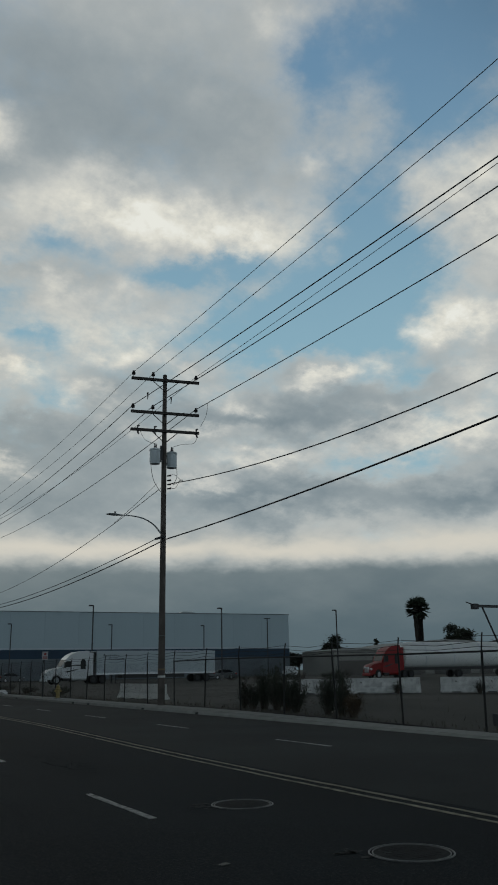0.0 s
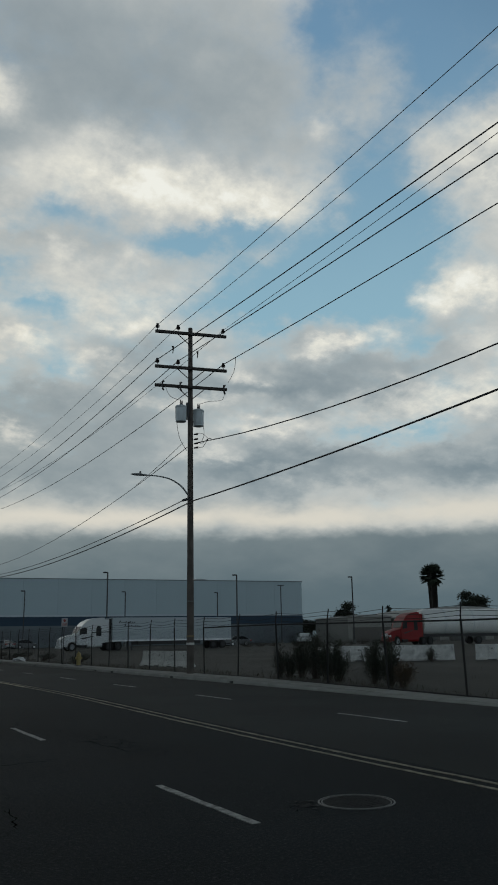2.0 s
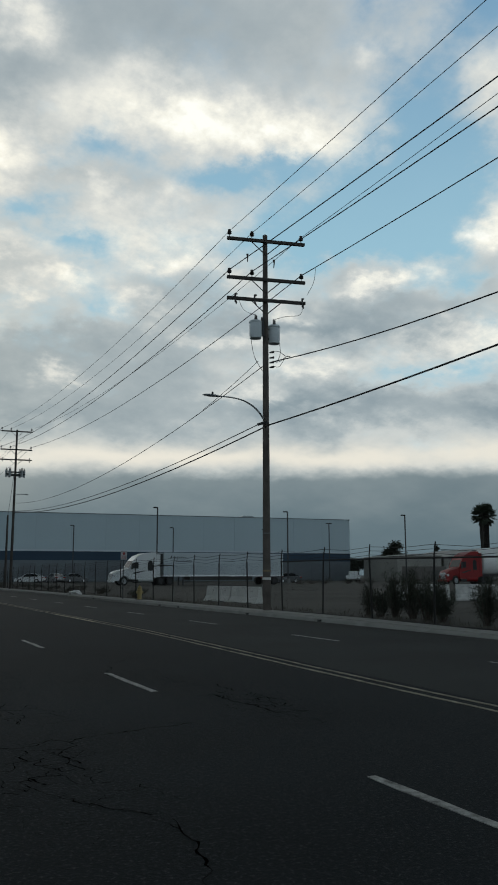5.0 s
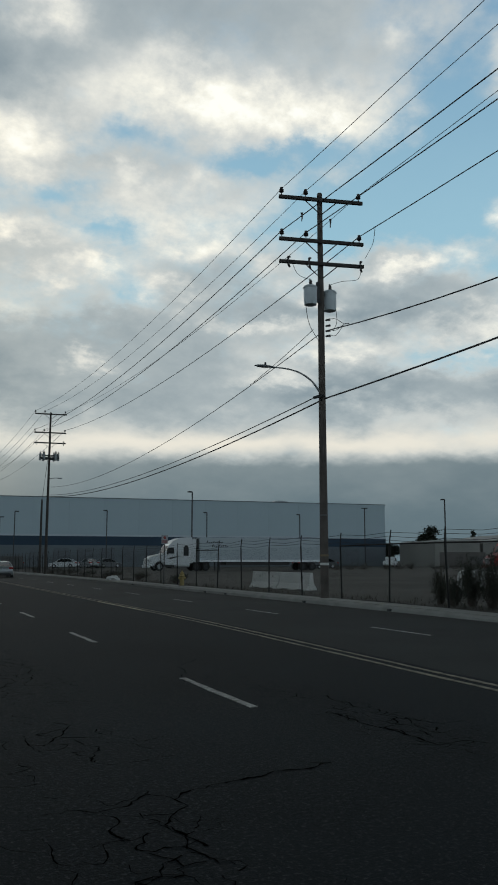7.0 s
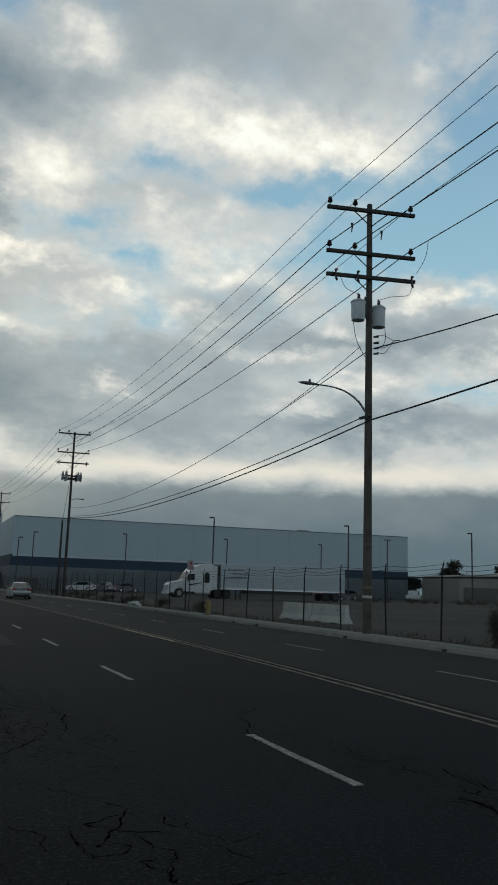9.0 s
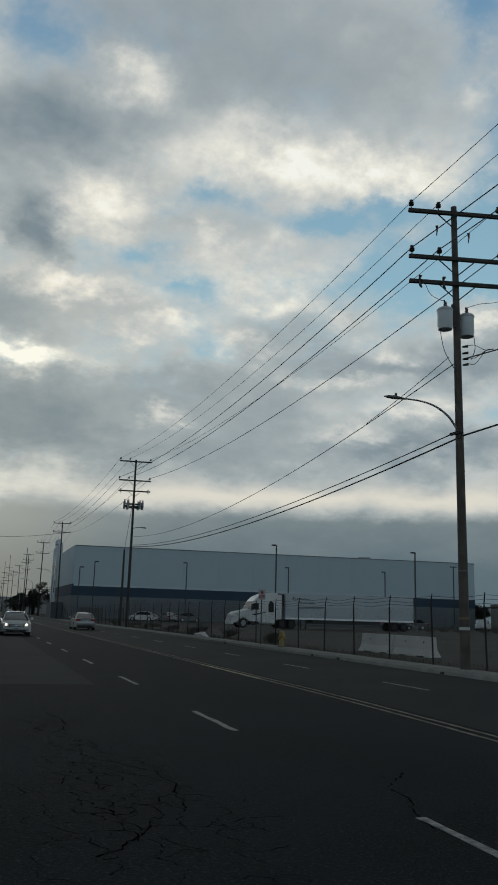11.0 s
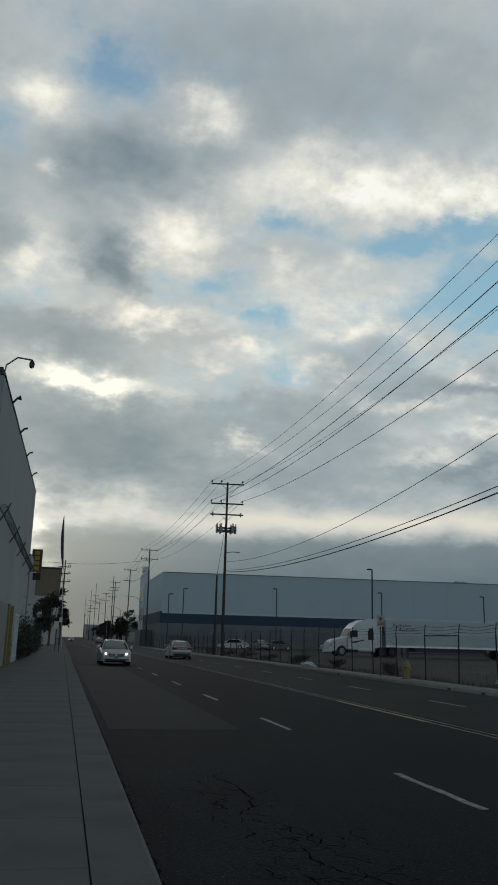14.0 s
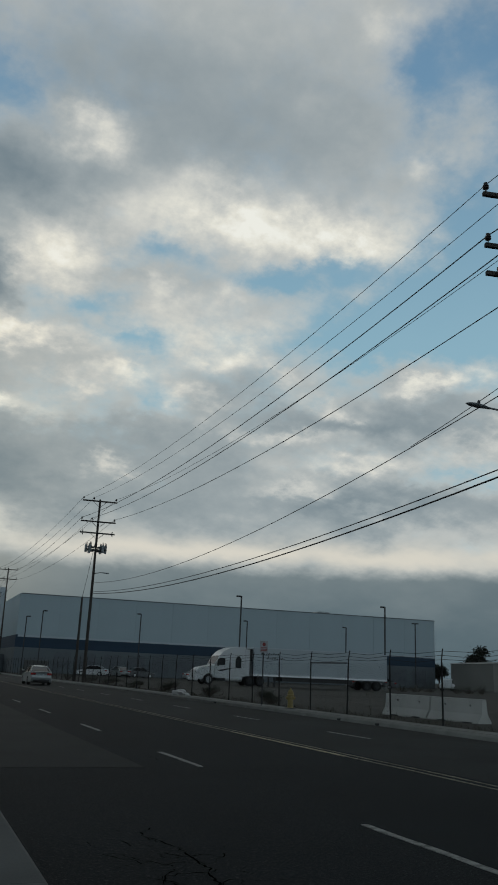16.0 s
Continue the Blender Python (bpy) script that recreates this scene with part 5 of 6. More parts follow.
SIGN_WHITE = mat("sign_white", (0.55, 0.55, 0.55), 0.5, vary=0.1, bump=0)
sign(14.3, 53.6, 2.82, 0.14, "red and white parking sign on a dark post", mat("weathered_sign_face", (0.30, 0.30, 0.31), 0.6, vary=0.3, scale=6, bump=0), 0.38, 0.52)
sign(-1.2, 101.0, 2.9, 0.12, "grey parking sign on a thin post", SIGN_WHITE, 0.45, 0.75, False)
sign(-0.8, 97.0, 3.2, 0.12, "grey parking sign on a thin post", SIGN_WHITE, 0.3, 0.45, False)
# litter
bm = B()
bmesh.ops.create_icosphere(bm, subdivisions=3, radius=0.45)
for v in bm.verts:
    v.co *= 1 + 0.35 * noise.noise(v.co * 4)
    v.co.z = max(-0.12, v.co.z * 0.45)
solid("litter_bag", bm, SIGN_WHITE, "crumpled white litter bag lying by the fence", "litter", at=pose(14.55, 66.5, 0.25, 0, 0, 20))
bm = B()
bmesh.ops.create_icosphere(bm, subdivisions=2, radius=0.2)
for v in bm.verts:
    v.co *= 1 + 0.4 * noise.noise(v.co * 7)
    v.co.z = max(-0.06, v.co.z * 0.5)
solid("litter_bag", bm, SIGN_WHITE, "small crumpled white litter scrap by the fence", "litter", at=pose(14.6, 65.3, 0.19))


def lamp_post(x, y, z, h, arm=0.65, two=False, yaw=0):
    o = thing("lamp_post", "dark slim parking-lot lamp post", "lamp post", pose(x, y, z, 0, 0, yaw), group="yard lamp posts")
    part("footing", tube(B(), (0, 0, -0.2), (0, 0, 0.7), 0.3, n=14), CONCRETE, o)
    part("shaft", box(B(), -0.075, 0.075, -0.075, 0.075, 0.7, h, 0.01), DARK_STEEL, o)
    for s in ((-1, 1) if two else (-1,)):
        part("lamp_head", box(B(), min(s * .05, s * arm), max(s * .05, s * arm), -0.2, 0.2, h - 0.12, h + 0.06, 0.04), DARK_STEEL, o)


for x, y, zt in ((76.1, 109.9, 10.7), (56.5, 111.8, 10.75), (37.4, 114.7, 10.95)):
    lamp_post(x, y, 0.34, zt - 0.34)
for x, y, zt, two in ((34.0, 150, 10.3, False), (52.7, 150, 10.35, False), (71.9, 150, 10.4, False), (86.5, 150, 12.0, True), (15.9, 150, 8.8, False), (18.3, 150, 9.8, False)):
    lamp_post(x, y, 0.34, zt - 0.34, two=two, yaw=180 if x < 20 else 0)

# ---- plants ----
LEAF = mat("dark_foliage", (0.046, 0.054, 0.038), 0.8, vary=0.5, scale=2.0, fine=12, bump=0)
LEAF_DRY = mat("dry_weed", (0.095, 0.068, 0.042), 0.9, vary=0.4, scale=3, fine=12, bump=0)
BARK = mat("bark", (0.07, 0.055, 0.045), 0.95, vary=0.4, scale=6, fine=30, bump=0.5)


def leaf_mesh(name, leaves, material):
    """One mesh of folded leaves: (place, direction, length, width)."""
    v, f = [], []
    for p, d, ln, w in leaves:
        d = d.normalized()
        side = d.cross(Vector((0.3, 0.2, 1))).normalized() * w
        up = side.cross(d).normalized() * w * 0.35
        i = len(v)
        v += [tuple(p), tuple(p + d * ln * .5 + side + up), tuple(p + d * ln), tuple(p + d * ln * .5 - side + up)]
        f += [(i, i + 1, i + 2), (i, i + 2, i + 3)]
    me_ = bpy.data.meshes.new(name)
    me_.from_pydata(v, [], f)
    me_.materials.append(material)
    return me_


def child(name, me_, parent, label=""):
    o_ = new(name, me_)
    o_.parent = parent
    return tagged(o_, label) if label else o_


def shrub(x, y, z, h, w, seed, dry=0.0, count=1500, label="tall dark scraggly weed shrub behind the fence"):
    rnd_ = random.Random(seed)
    o_ = thing("shrub", label, "shrub", pose(x, y, z), group="roadside weeds")
    stems, leaves = B(), []
    for k in range(26):
        a, out = rnd_.uniform(0, 6.283), rnd_.uniform(0.1, 1.0) * w
        hh = h * rnd_.uniform(0.45, 1.0) * (1 - 0.3 * out / w)
        pts = [Vector((out * .2 * math.cos(a), out * .2 * math.sin(a), -0.05)), Vector((out * .6 * math.cos(a), out * .6 * math.sin(a), hh * .5)), Vector((out * math.cos(a), out * math.sin(a), hh))]
        sweep(stems, pts, [.018, .012, .004], 4)
        for i in range(count // 26):
            t = rnd_.uniform(0.12, 1.0) ** 0.8
            p = pts[0].lerp(pts[1], t * 2) if t < .5 else pts[1].lerp(pts[2], t * 2 - 1)
            d = Vector((rnd_.gauss(0, 1), rnd_.gauss(0, 1), rnd_.gauss(0.5, 0.8)))
            p = p + d * 0.09 * rnd_.random() * (1.8 - t)
            leaves.append((p, d, rnd_.uniform(.06, .17), rnd_.uniform(.008, .018)))
    part("stem", stems, BARK, o_)
    child("foliage", leaf_mesh("foliage", leaves, LEAF_DRY if rnd_.random() < dry else LEAF), o_)


for i, (x, y, h, w, dry) in enumerate(((16.3, 30.6, 1.05, .34, 0), (16.4, 29.1, 1.65, .42, 0), (16.5, 28.2, 1.55, .45, 0), (16.3, 27.2, 1.5, .45, 0), (16.2, 26.4, 1.35, .4, 0), (16.3, 29.8, .8, .4, 0),
                                       (16.4, 24.6, 1.3, .4, 0), (16.3, 23.7, 1.4, .4, 0), (16.2, 22.9, .75, .4, 1))):
    shrub(x + .1, y + .45 * w, 0.10 - apron(y), h * 1.2, w * 1.1, 100 + i * 3, dry, 3000 if h > 1.2 else 1300, label="dry brown weed clump behind the fence" if dry else "tall dark scraggly weed shrub behind the fence")
for i, (x, y) in enumerate(((30.3, 38.2), (33.3, 34.9))):
    shrub(x, y, 0.2, 0.75, 0.35, 200 + i, 0, 500, "small dark weed growing against a barrier")
for i in range(16):
    shrub(15.8 + (i * 7 % 5) * 0.7, 56 + i * 3.6, 0.2, 0.35 + 0.1 * (i % 4), 0.7, 300 + i, 0, 420, "low straggly weeds along the fence")
for i in range(12):
    shrub(54 + i * 2.6, 104 + (i % 3), 0.34, 1.0 + 0.2 * (i % 3), 1.5, 340 + i, 0, 450, "low dark scrub at the yard edge")

# low tufts on the bare ground
rnd = random.Random(9)
tufts = []
for i in range(2600):
    if i % 3:
        x, y = FENCE_X + 0.15 + abs(rnd.gauss(0, 0.5)), rnd.uniform(12, 100)
    else:
        x, y = rnd.uniform(15.5, 40), rnd.uniform(14, 95)
    tufts.append((Vector((x, y, yard_z(x, y) - 0.01)), Vector((rnd.gauss(0, .5), rnd.gauss(0, .5), 1)), rnd.uniform(.06, .28), .012))
o = new("grass_tufts", leaf_mesh("grass_tufts", tufts, mat("dull_dry_grass", (0.075, 0.070, 0.050), 0.9, vary=0.4, bump=0)))
tagged(o, "sparse dry grass tufts along the fence", "grass", kind="stuff")


def tree(x, y, z, h, spread, seed, count=2600, trunk_r=0.25, label="dark leafy tree far behind the yard", leaf=(0.5, 0.16), crown=0.35, dome=False):
    rnd_ = random.Random(seed)
    o_ = thing("tree", label, "tree", pose(x, y, z))
    bm_ = B()
    top = Vector((0, 0, h * .62))
    sweep(bm_, [(0, 0, -0.3), (0.1, 0, h * .3), tuple(top)], [trunk_r, trunk_r * .8, trunk_r * .4], 8)
    tips = []
    for k in range(14):
        a = rnd_.uniform(0, 6.283)
        e = rnd_.uniform(0.1, 1.0)
        tip = Vector((spread * math.cos(a) * math.sqrt(1 - e * e * .8), spread * math.sin(a) * math.sqrt(1 - e * e * .8), h * (crown + (1 - crown) * (e if not dome else .45 + .5 * e)))) * rnd_.uniform(.75, 1.0)
        sweep(bm_, [(0, 0, h * rnd_.uniform(.22, .5)), tuple(tip * .6 + Vector((0, 0, h * .12))), tuple(tip)], [trunk_r * .4, trunk_r * .22, trunk_r * .06], 5)
        tips.append(tip)
    part("trunk", bm_, BARK, o_)
    leaves = []
    for i in range(count):
        c_ = tips[i % len(tips)]
        p = c_ + Vector((rnd_.gauss(0, 1), rnd_.gauss(0, 1), rnd_.gauss(0, .7))) * spread * .22
        leaves.append((p, Vector((rnd_.gauss(0, 1), rnd_.gauss(0, 1), rnd_.gauss(0, .6))), leaf[0] * rnd_.uniform(.6, 1.3), leaf[1]))
    child("crown", leaf_mesh("crown", leaves, LEAF), o_)


PALM_LEAF = mat('palm_frond', (0.045, 0.058, 0.038), 0.7, vary=0.3, bump=0)


def palm(x, y, z, h, r, seed):
    rnd_ = random.Random(seed)
    o_ = thing("palm_tree", "tall fan palm with a skirt of dead fronds", "palm tree", pose(x, y, z))
    part("trunk", sweep(B(), [(0, 0, -0.3), (0.1, 0, h * .4), (0.05, 0, h)], [.46, .42, .38], 10), BARK, o_)
    v, leaves, dead = [], [], []
    for k in range(110):
        a = rnd_.uniform(0, 6.283)
        e = math.asin(rnd_.uniform(-0.85, 0.98))
        d = Vector((math.cos(a) * math.cos(e), math.sin(a) * math.cos(e), math.sin(e)))
        base, tip = Vector((0, 0, h)), Vector((0, 0, h)) + d * r * .42
        for j in range(18):
            sp = (j - 8.5) / 8.5
            side = d.cross(Vector((0, 0, 1))).normalized()
            dd = d + side * sp * 1.1 + Vector((0, 0, -0.25 * abs(sp)))
            leaves.append((tip, dd, r * .58 * (1.1 - .35 * abs(sp)), 0.085))
        leaves.append((base, d, r * .62, 0.05))
    for k in range(2400):
        a, zz = rnd_.uniform(0, 6.283), rnd_.uniform(0, 1)
        p = Vector(((.42 + .3 * zz) * math.cos(a), (.42 + .3 * zz) * math.sin(a), h * (0.10 + .97 * zz)))
        dead.append((p, Vector((math.cos(a) * .35, math.sin(a) * .35, -1)), 1.0 * rnd_.uniform(.6, 1.1), 0.16))
    child("crown", leaf_mesh("crown", leaves, PALM_LEAF), o_)
    child("frond_skirt", leaf_mesh("frond_skirt", dead, mat("dead_frond", (0.06, 0.055, 0.047), 0.95, vary=0.4)), o_, "hanging dry brown fronds")


palm(118.5, 140.0, 0.3, 13.6, 2.9, 5)
tree(131.5, 142.0, 0.3, 10.2, 3.0, 6, 6000, leaf=(.55, .2), crown=.45)
tree(121.7, 176.0, 0.3, 9.6, 3.3, 7, 8000, leaf=(.6, .22), crown=.3)
for i, (x, y, h) in enumerate(((109.5, 180, 5.6), (114, 182, 5.4), (140, 180, 6.8), (146, 182, 6.6), (152, 150, 7.2), (145, 140, 7.0))):
    tree(x, y, 0.3, h, 1.9, 20 + i, 1000, leaf=(.6, .25), crown=.5)
for i, (x, y) in enumerate(((137.5, 180), (140.2, 181))):
    tree(x, y, 0.3, 11.0 - i * 1.4, 0.55, 40 + i, 900, trunk_r=.12, leaf=(.5, .2), crown=.15, label="slim dark cypress tree behind low roofs")

# ---- low sheds beyond the yard ----
SHED = mat("grey_shed_wall", (0.225, 0.22, 0.205), 0.9, vary=0.15, scale=0.2, fine=5, bump=0.15)
SHED_ROOF = mat("pale_shed_roof", (0.33, 0.33, 0.315), 0.8, vary=0.12, scale=0.2, fine=5, bump=0.1)


def shed(x, y, w, d, h, rise, label, doors=4):
    o_ = thing("shed", label, "shed", pose(x, y, 0.2, 0, 0, -12), group="low sheds")
    part("wall", box(B(), 0, w, 0, d, -0.3, h), SHED, o_)
    bm_ = B()
    n = 9
    prof_ = [(-.3, h)] + [(w * i / (n - 1), h + 0.15 + rise * math.sin(math.pi * i / (n - 1))) for i in range(n)] + [(w + .3, h)]
    prism(bm_, prof_, -0.4, d + .4)
    part("roof", bm_, SHED_ROOF, o_, "pale shallow curved roof")
    for k in range(doors):
        part("door", box(B(), w * (k + .3) / doors, w * (k + .3) / doors + 3.2, -0.08, 0.02, 0.2, min(h - .5, 3.0), 0.03), mat("dull_brown_door", (0.10, 0.092, 0.085), 0.7, vary=0.2), o_)


shed(96, 140, 9.5, 18, 5.0, 0.35, "long low grey industrial shed", 3)
shed(106, 138, 32, 24, 4.7, 2.2, "low grey shed with a shallow curved roof", 6)
shed(150, 120, 40, 24, 5.0, 0.8, "low grey shed beyond the tank trailer", 5)
for x, y, w in ((92, 123, 10), (106, 120, 6), (15.9, 147, 3.4)):
    o = thing("yard_container", "dark steel storage container in the yard", "container", pose(x, y, 0.34, 0, 0, -14), group="yard containers")
    part("body", box(B(), 0, w, 0, 2.4, 0, 1.9, 0.03), mat("dark_container_steel", (0.085, 0.085, 0.083), 0.7, vary=0.3, scale=1, bump=0.2), o)
    for k in range(int(w / .8)):
        part("rib", box(B(), .3 + k * .8, .5 + k * .8, -0.04, 0.0, .15, 1.75), mat("dark_container_steel", (0.085,) * 3), o)

# dark steel boom beside the tank trailer
o = thing("boom_crane", "dark steel boom resting on a braced mast", "crane", pose(16.65, 17.3, 0.15) @ Matrix.Diagonal((.39, .39, .56, 1)))
part("mast", sweep(B(), [(1.9, 0, -0.2), (2.6, 0, 2.4), (3.0, 0, 5.4)], 0.09, 6), DARK_STEEL, o)
part("boom", box(B(), -0.6, 7.0, -0.09, 0.09, 5.36, 5.49, 0.02), DARK_STEEL, o)
part("boom_head", box(B(), -0.75, -0.25, -0.16, 0.16, 5.26, 5.53, 0.03), DARK_STEEL, o)
part("strut", sweep(B(), [(0.2, 0, 5.4), (2.2, 0, 2.6)], 0.06, 6), DARK_STEEL, o)
part("jib", sweep(B(), [(-0.7, 0, 5.5), (-1.3, 0, 5.6)], 0.03, 5), DARK_STEEL, o)
part("base", box(B(), 1.2, 3.2, -1, 1, -0.3, 0.3, 0.05), DARK_STEEL, o)

# ---- near-side buildings ----
LWALL = mat("grey_rendered_wall", (0.27, 0.29, 0.30), 0.9, vary=0.12, scale=0.15, fine=6, bump=0.2)
BRICK_DARK = mat("brown_cladding", (0.165, 0.135, 0.095), 0.9, vary=0.2, scale=0.5, fine=10, bump=0.2)
LX = -3.5
lb = thing("industrial_building", "tall plain grey rendered industrial building", "building", pose(0, 0, 0))
bm = box(B(), -26, LX, 47.0, 82, -0.2, 11.75)
for v in bm.verts:
    if v.co.z > 5:
        v.co.z = 11.25 + (v.co.y - 47) * 0.039
part("wall", bm, LWALL, lb)
bm = box(B(), -26.1, LX + 0.04, 46.95, 82.05, 11.25, 11.33)
for v in bm.verts:
    v.co.z += (v.co.y - 47) * 0.039
part("coping", bm, mat("dark_coping", (0.06, 0.06, 0.06), 0.7), lb)
for z in (10.4, 9.5, 8.6, 7.7, 6.8):
    w = part("window", box(B(), -4.45, -3.82, 46.9, 47.1, z - .75, z), mat("window_frame_grey", (0.16, 0.16, 0.17), 0.7), lb)
    part("pane", box(B(), -4.38, -3.89, 46.88, 46.95, z - .68, z - .07), mat("dull_red_glass", (0.06, 0.02, 0.022), 0.2, bump=0), w)
for k, y in enumerate((51.5, 58, 65, 73)):
    part("flood_lamp" if k else "camera_box", sweep(B(), [(LX, y, 11.2 + (y - 47) * .039), (LX + .2, y, 11.45 + (y - 47) * .039), (LX + .38, y, 11.5 + (y - 47) * .039)], [.05, .05, .12 if k == 0 else .06], 6), DARK_STEEL, lb)
part("camera_mast", sweep(B(), [(LX - .1, 47.3, 11.0), (LX, 47.3, 11.75), (LX + .4, 47.3, 12.1), (LX + .95, 47.3, 12.05)], .035, 6), GALV, lb)
part("dome_camera", lathe(B(), [(0.02, -.34), (0.09, -.29), (0.11, -.16), (0.08, -.06), (0.03, 0)], 12, (LX + .95, 47.3, 12.05)), DARK_STEEL, lb, smooth=True)
part("camera_box", box(B(), LX - .30, LX - .06, 47.0, 47.3, 11.33, 11.58, 0.04), DARK_STEEL, lb)
# razor coil on brackets along the wall
coil = []
for i in range(900):
    a = i * 0.55
    coil.append((LX + 0.26 + 0.15 * math.cos(a), 49.5 + i * 0.036, 6.5 + 0.15 * math.sin(a)))
part("razor_coil", sweep(B(), coil, 0.012, 3), DARK_STEEL, lb, "coil of razor wire along the wall")
for y in (50.5, 58, 65, 72, 80):
    part("coil_bracket", sweep(B(), [(LX, y, 6.0), (LX + .3, y, 6.5), (LX + .45, y, 6.85)], .03, 5), DARK_STEEL, lb)
part("annex", box(B(), -20, LX + 0.1, 82.1, 96, -0.2, 7.8), LWALL, lb)

gate = thing("gate", "yellow gate posts with a pale barred gate", "gate", pose(0, 0, 0.11))
YG = mat("yellow_gate_paint", (0.22, 0.175, 0.07), 0.6, vary=0.25, scale=3, bump=0.1)
for x, y in ((-3.12, 55.5), (-3.12, 58.6)):
    part("gate_post", box(B(), x - .13, x + .13, y - .13, y + .13, -0.2, 2.85, 0.02), YG, gate)
part("gate_panel", box(B(), -3.16, -3.08, 47.5, 55.2, 0.1, 2.8, 0.01), mat("grey_gate_sheet", (0.17, 0.18, 0.18), 0.7, vary=0.15), gate, "plain grey sheet gate panel")
for k in range(9):
    part("gate_bar", tube(B(), (-3.12, 62.2 + k * .5, -0.1), (-3.12, 62.2 + k * .5, 2.6), .03, n=6), TRIM_WHITE, gate)
part("gate_rail", box(B(), -3.15, -3.09, 62, 66.4, 2.5, 2.6), TRIM_WHITE, gate)
part("gate_rail", box(B(), -3.15, -3.09, 62, 66.4, 0.3, 0.4), TRIM_WHITE, gate)

# number sign on the wall: bars only
sg = thing("wall_sign", "tall dark sign with yellow characters on a wall", "sign", pose(-3.15, 88.0, 0.0))
part("bracket", tube(B(), (-0.5, 0.0, 7.9), (0.4, 0.0, 7.9), .05, n=6), DARK_STEEL, sg)
part("panel", box(B(), -0.45, 0.42, -0.12, 0.12, 6.85, 8.75, 0.03), mat("dark_sign_face", (0.07, 0.055, 0.03), 0.6), sg)
for k in range(4):
    part("character_bar", box(B(), -0.22, 0.2, -0.14, -0.115, 8.28 - k * .44, 8.6 - k * .44, 0.02), mat("yellow_sign_ink", (0.45, 0.28, 0.05), 0.6), sg)
part("lower_panel", box(B(), -0.5, 0.40, -0.12, 0.12, 6.15, 6.75, 0.03), BLACK_PLASTIC, sg)

hedge_leaves = []
rnd = random.Random(77)
for i in range(9000):
    y = rnd.uniform(67, 110)
    hedge_leaves.append((Vector((-3.1 + rnd.gauss(0, .22), y, 0.1 + abs(rnd.gauss(1.0, .55)) * (1 + .3 * math.sin(y)))), Vector((rnd.gauss(0, 1), rnd.gauss(0, 1), rnd.gauss(0.3, .7))), rnd.uniform(.12, .26), .05))
o = thing("hedge", "dark overgrown hedge along the wall", "hedge", pose(0, 0, 0))
child("foliage", leaf_mesh("foliage", hedge_leaves, LEAF), o)
part("stem", sweep(B(), [(-3.1, 66.5 + i, 0.3 + .1 * (i % 3)) for i in range(44)], 0.05, 5), BARK, o)

ho = thing("house", "two-storey building with brown cladding over white", "building", pose(0, 0, 0))
part("wall", box(B(), -16, -1.8, 172, 190, -0.2, 8.7), mat("white_render", (0.42, 0.42, 0.42), 0.9, vary=0.1), ho)
part("cladding", box(B(), -16.2, -1.7, 171.7, 190, 8.7, 13.6), BRICK_DARK, ho, "brown clad upper storey")
part("cornice", box(B(), -16.4, -1.55, 171.5, 190.2, 13.6, 13.95, 0.05), BLACK_PLASTIC, ho)
for x in (-7.2, -4.6):
    w = part("window", box(B(), x, x + 1.9, 171.85, 172.05, 4.6, 7.2, 0.03), SIGN_WHITE, ho)
    part("pane", box(B(), x + .12, x + 1.78, 171.8, 171.9, 4.75, 7.05), DARK_GLASS, w)
part("shop_sign", box(B(), -7.0, -3.4, 171.6, 171.95, 2.6, 3.5, 0.03), SIGN_WHITE, ho)
for k in range(3):
    part("sign_bar", box(B(), -6.6 + k * 1.0, -5.9 + k * 1.0, 171.56, 171.61, 2.85, 3.25), BLACK_PLASTIC, ho)
tree(-2.6, 150, 0.1, 8.6, 2.0, 61, 2200, leaf=(.5, .2), crown=.3, label="dark street tree beside the pavement")
tree(-1.9, 185, 0.1, 10.5, 1.9, 62, 2000, leaf=(.6, .24), crown=.2, label="dark street tree beside the pavement")
fl = thing("flag_pole", "thin pole with a furled dark feather flag", "flag", pose(-0.95, 120, 0.1))
part("mast", sweep(B(), [(0.4, 0, -0.1), (-0.1, 0, 9), (-0.55, 0, 16.2)], [.06, .05, .02], 6), GALV, fl)
bm = B()
prev = None
for i in range(14):
    z, wd = 9.6 + i * 0.5, 0.32 * math.sin(math.pi * min(1, (i + .8) / 14)) + .03
    row = [bm.verts.new((0.45 - .062 * z - wd, 0.05 * math.sin(i), z)), bm.verts.new((0.50 - .062 * z, 0, z + .1)), bm.verts.new((0.45 - .062 * z - wd, 0.06 + 0.05 * math.sin(i), z)), bm.verts.new((0.50 - .062 * z, .05, z + .1))]
    if prev:
        bm.faces.new((prev[0], prev[1], row[1], row[0])), bm.faces.new((prev[3], prev[2], row[2], row[3])), bm.faces.new((prev[0], row[0], row[2], prev[2]))
    prev = row
part("flag", bm, mat("dark_flag_cloth", (0.04, 0.035, 0.04), 0.9), fl, "furled dark cloth")

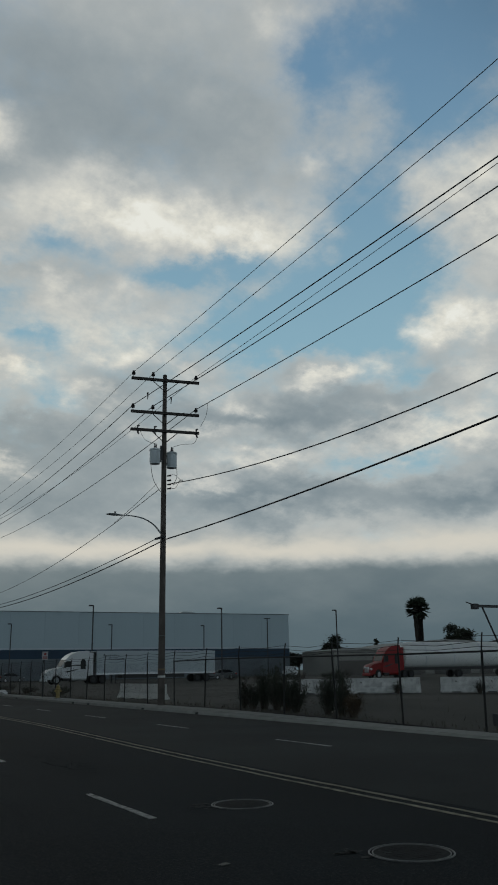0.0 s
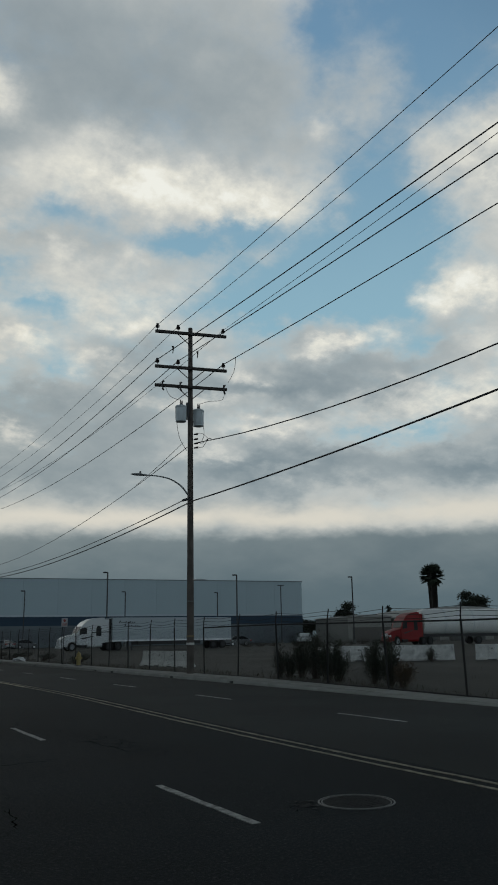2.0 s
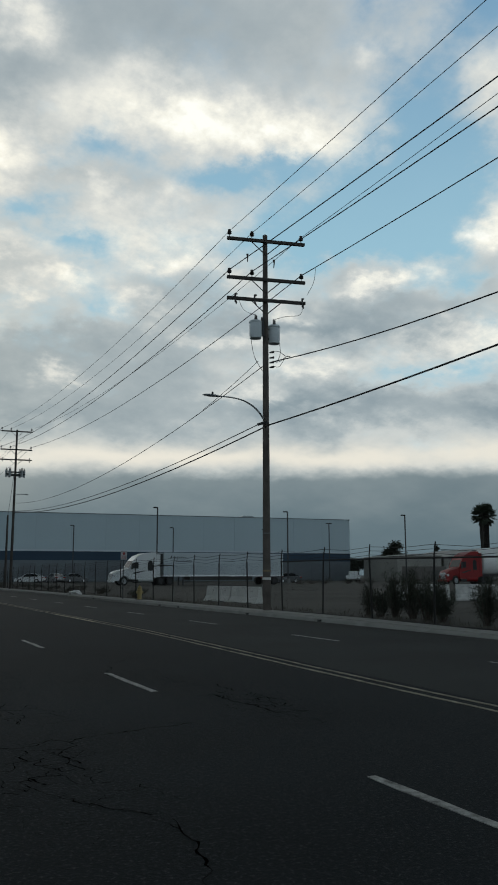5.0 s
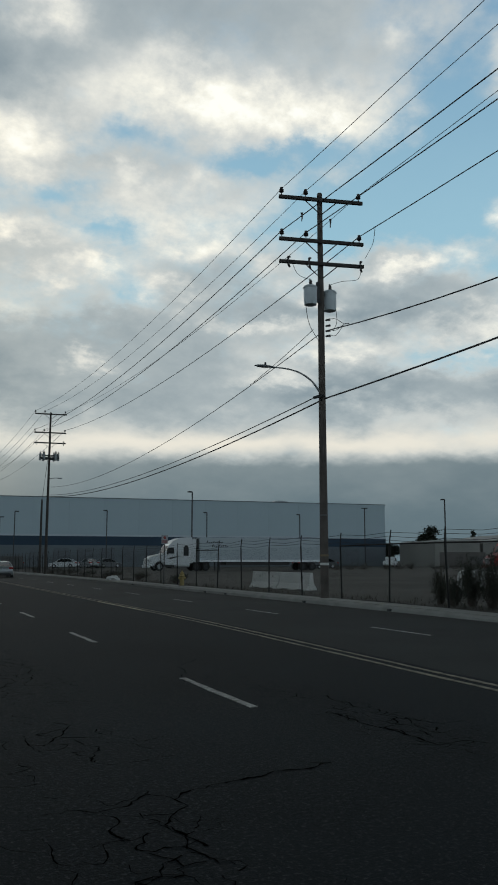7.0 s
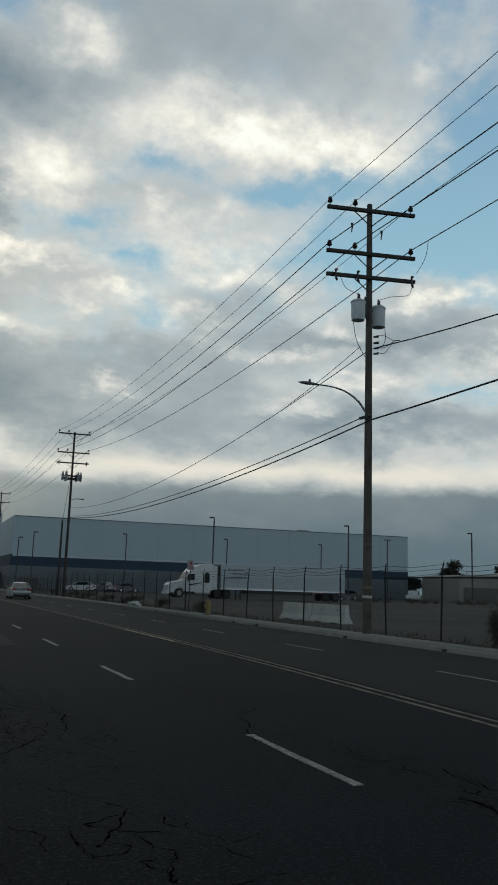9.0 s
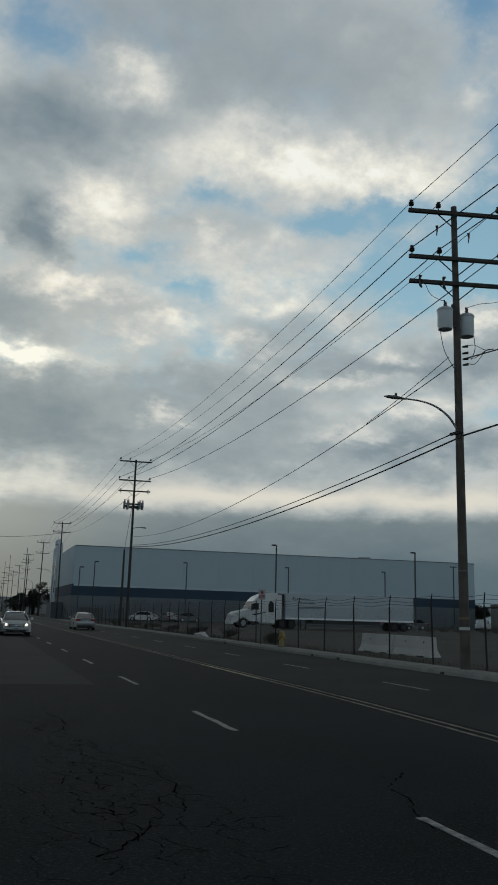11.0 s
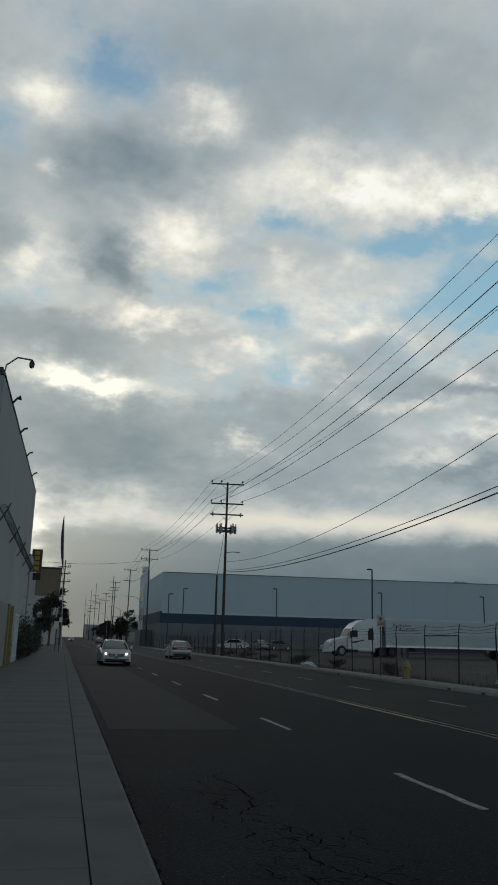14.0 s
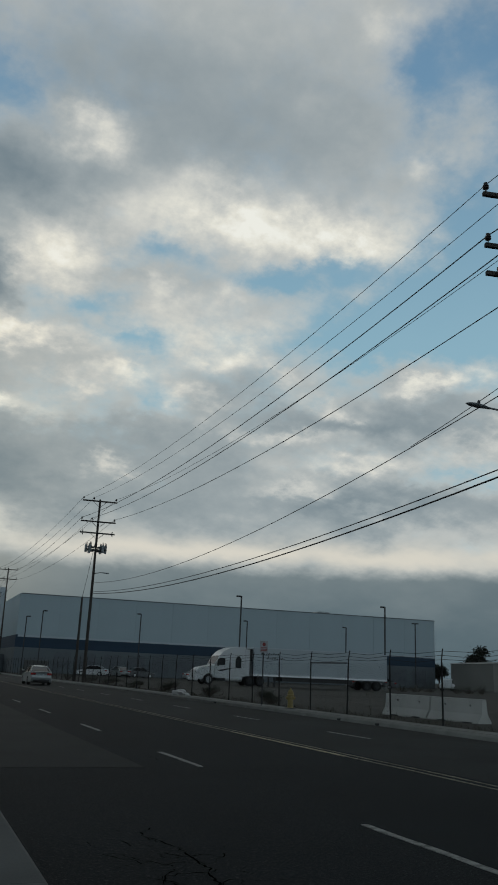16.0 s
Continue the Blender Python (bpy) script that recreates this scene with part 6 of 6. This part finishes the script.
# ---- down the street ----
for i, (x, y, h, w) in enumerate(((15.8, 235, 8.0, 2.6), (17.2, 330, 7.5, 2.5), (18.4, 390, 7.5, 2.6), (17.5, 460, 8, 2.8))):
    tree(x, y, 0.2, h, w, 80 + i, 1300, leaf=(.6, .25), crown=.35, label="dark round street tree down the road")
for i, (x, y) in enumerate(((17.0, 280), (18.0, 300), (16.5, 350), (17.5, 420))):
    palm(x, y, 0.2, 6.2, 1.9, 90 + i)
# distance haze is put into the pale wall colour
HAZE = mat("haze_toned_wall", (0.28, 0.29, 0.30), 0.9, vary=0.1, scale=0.05, bump=0)
for i, (x, y, w, d, h) in enumerate(((24, 255, 60, 90, 7), (22, 420, 50, 120, 7), (-30, 215, 26, 80, 9), (-34, 330, 28, 200, 14), (20, 600, 60, 150, 8), (-40, 600, 34, 150, 16), (22, 900, 60, 60, 14), (-60, 900, 58, 60, 16))):
    o = thing("distant_building", "distant pale flat-roofed building in haze", "building", pose(x, y, 0), group="distant buildings")
    part("wall", box(B(), 0, w, 0, d, -0.5, h), HAZE, o)
    part("roof_edge", box(B(), -.3, w + .3, -.3, d, h, h + .5), TRIM_WHITE, o)
    for k in range(min(6, int(w / 6))):
        part("window", box(B(), 2 + k * 6, 5 + k * 6, -0.12, 0.05, h * .45, h * .75), DARK_GLASS, o)
for x, y in ((14.0, 178), (13.9, 236), (13.9, 300)):
    o = thing("street_lamp", "thin street lamp with an arm over the road", "street lamp", pose(x, y, 0.1), group="street lamps")
    part("shaft", tube(B(), (0, 0, -.2), (0, 0, 8.6), .09, .06, 8), GALV, o)
    a = part("arm", sweep(B(), [(0, 0, 8.5), (-1.2, 0, 9.3), (-2.6, 0, 9.45)], .04, 6), GALV, o)
    part("luminaire", box(B(), -3.2, -2.5, -.12, .12, 9.38, 9.5, .03), TANK, a)
o = thing("signal_gantry", "dark traffic signal arm over the far road", "traffic signal", pose(13.9, 270, 0))
part("shaft", tube(B(), (0, 0, -.2), (0, 0, 8.0), .14, n=8), DARK_STEEL, o)
part("arm", tube(B(), (0, 0, 7.7), (10, 0, 8.0), .1, n=8), DARK_STEEL, o)

# ---- pieces of the pavements ----
rnd = random.Random(12)
sl = mesh_of("slab", box(B(), 0.003, 1.447, 0.0015, 1.5185, -0.05, 0.0, 0.0025), mat("pavement_concrete", (0.143, 0.150, 0.149), 0.95, spec=0.1, vary=0.3, scale=0.7, fine=70, bump=0.3, per_piece=0.04))
sr = mesh_of("slab", box(B(), 0.006, 0.78, 0.006, 1.514, -0.05, 0.0, 0.008), mat("pale_pavement_concrete", (0.27, 0.27, 0.255), 0.95, spec=0.1, vary=0.2, scale=0.9, fine=70, bump=0.3, per_piece=0.25))
for k in range(60):
    for j in range(2):
        o = new("slab", sl)
        o.parent, o.matrix_basis = walk_l, pose(-3.188 + j * 1.45, 2 + 1.52 * k, 0.133 + rnd.uniform(-.003, .003))
    o = new("slab", sr)
    o.parent, o.matrix_basis = walk_r, pose(14.13, 8 + 1.52 * k, 0.150 - apron(8 + 1.52 * k) + rnd.uniform(-.004, .004), math.degrees((apron(8 + 1.52 * k) - apron(9.52 + 1.52 * k)) / 1.52), 0, 0)
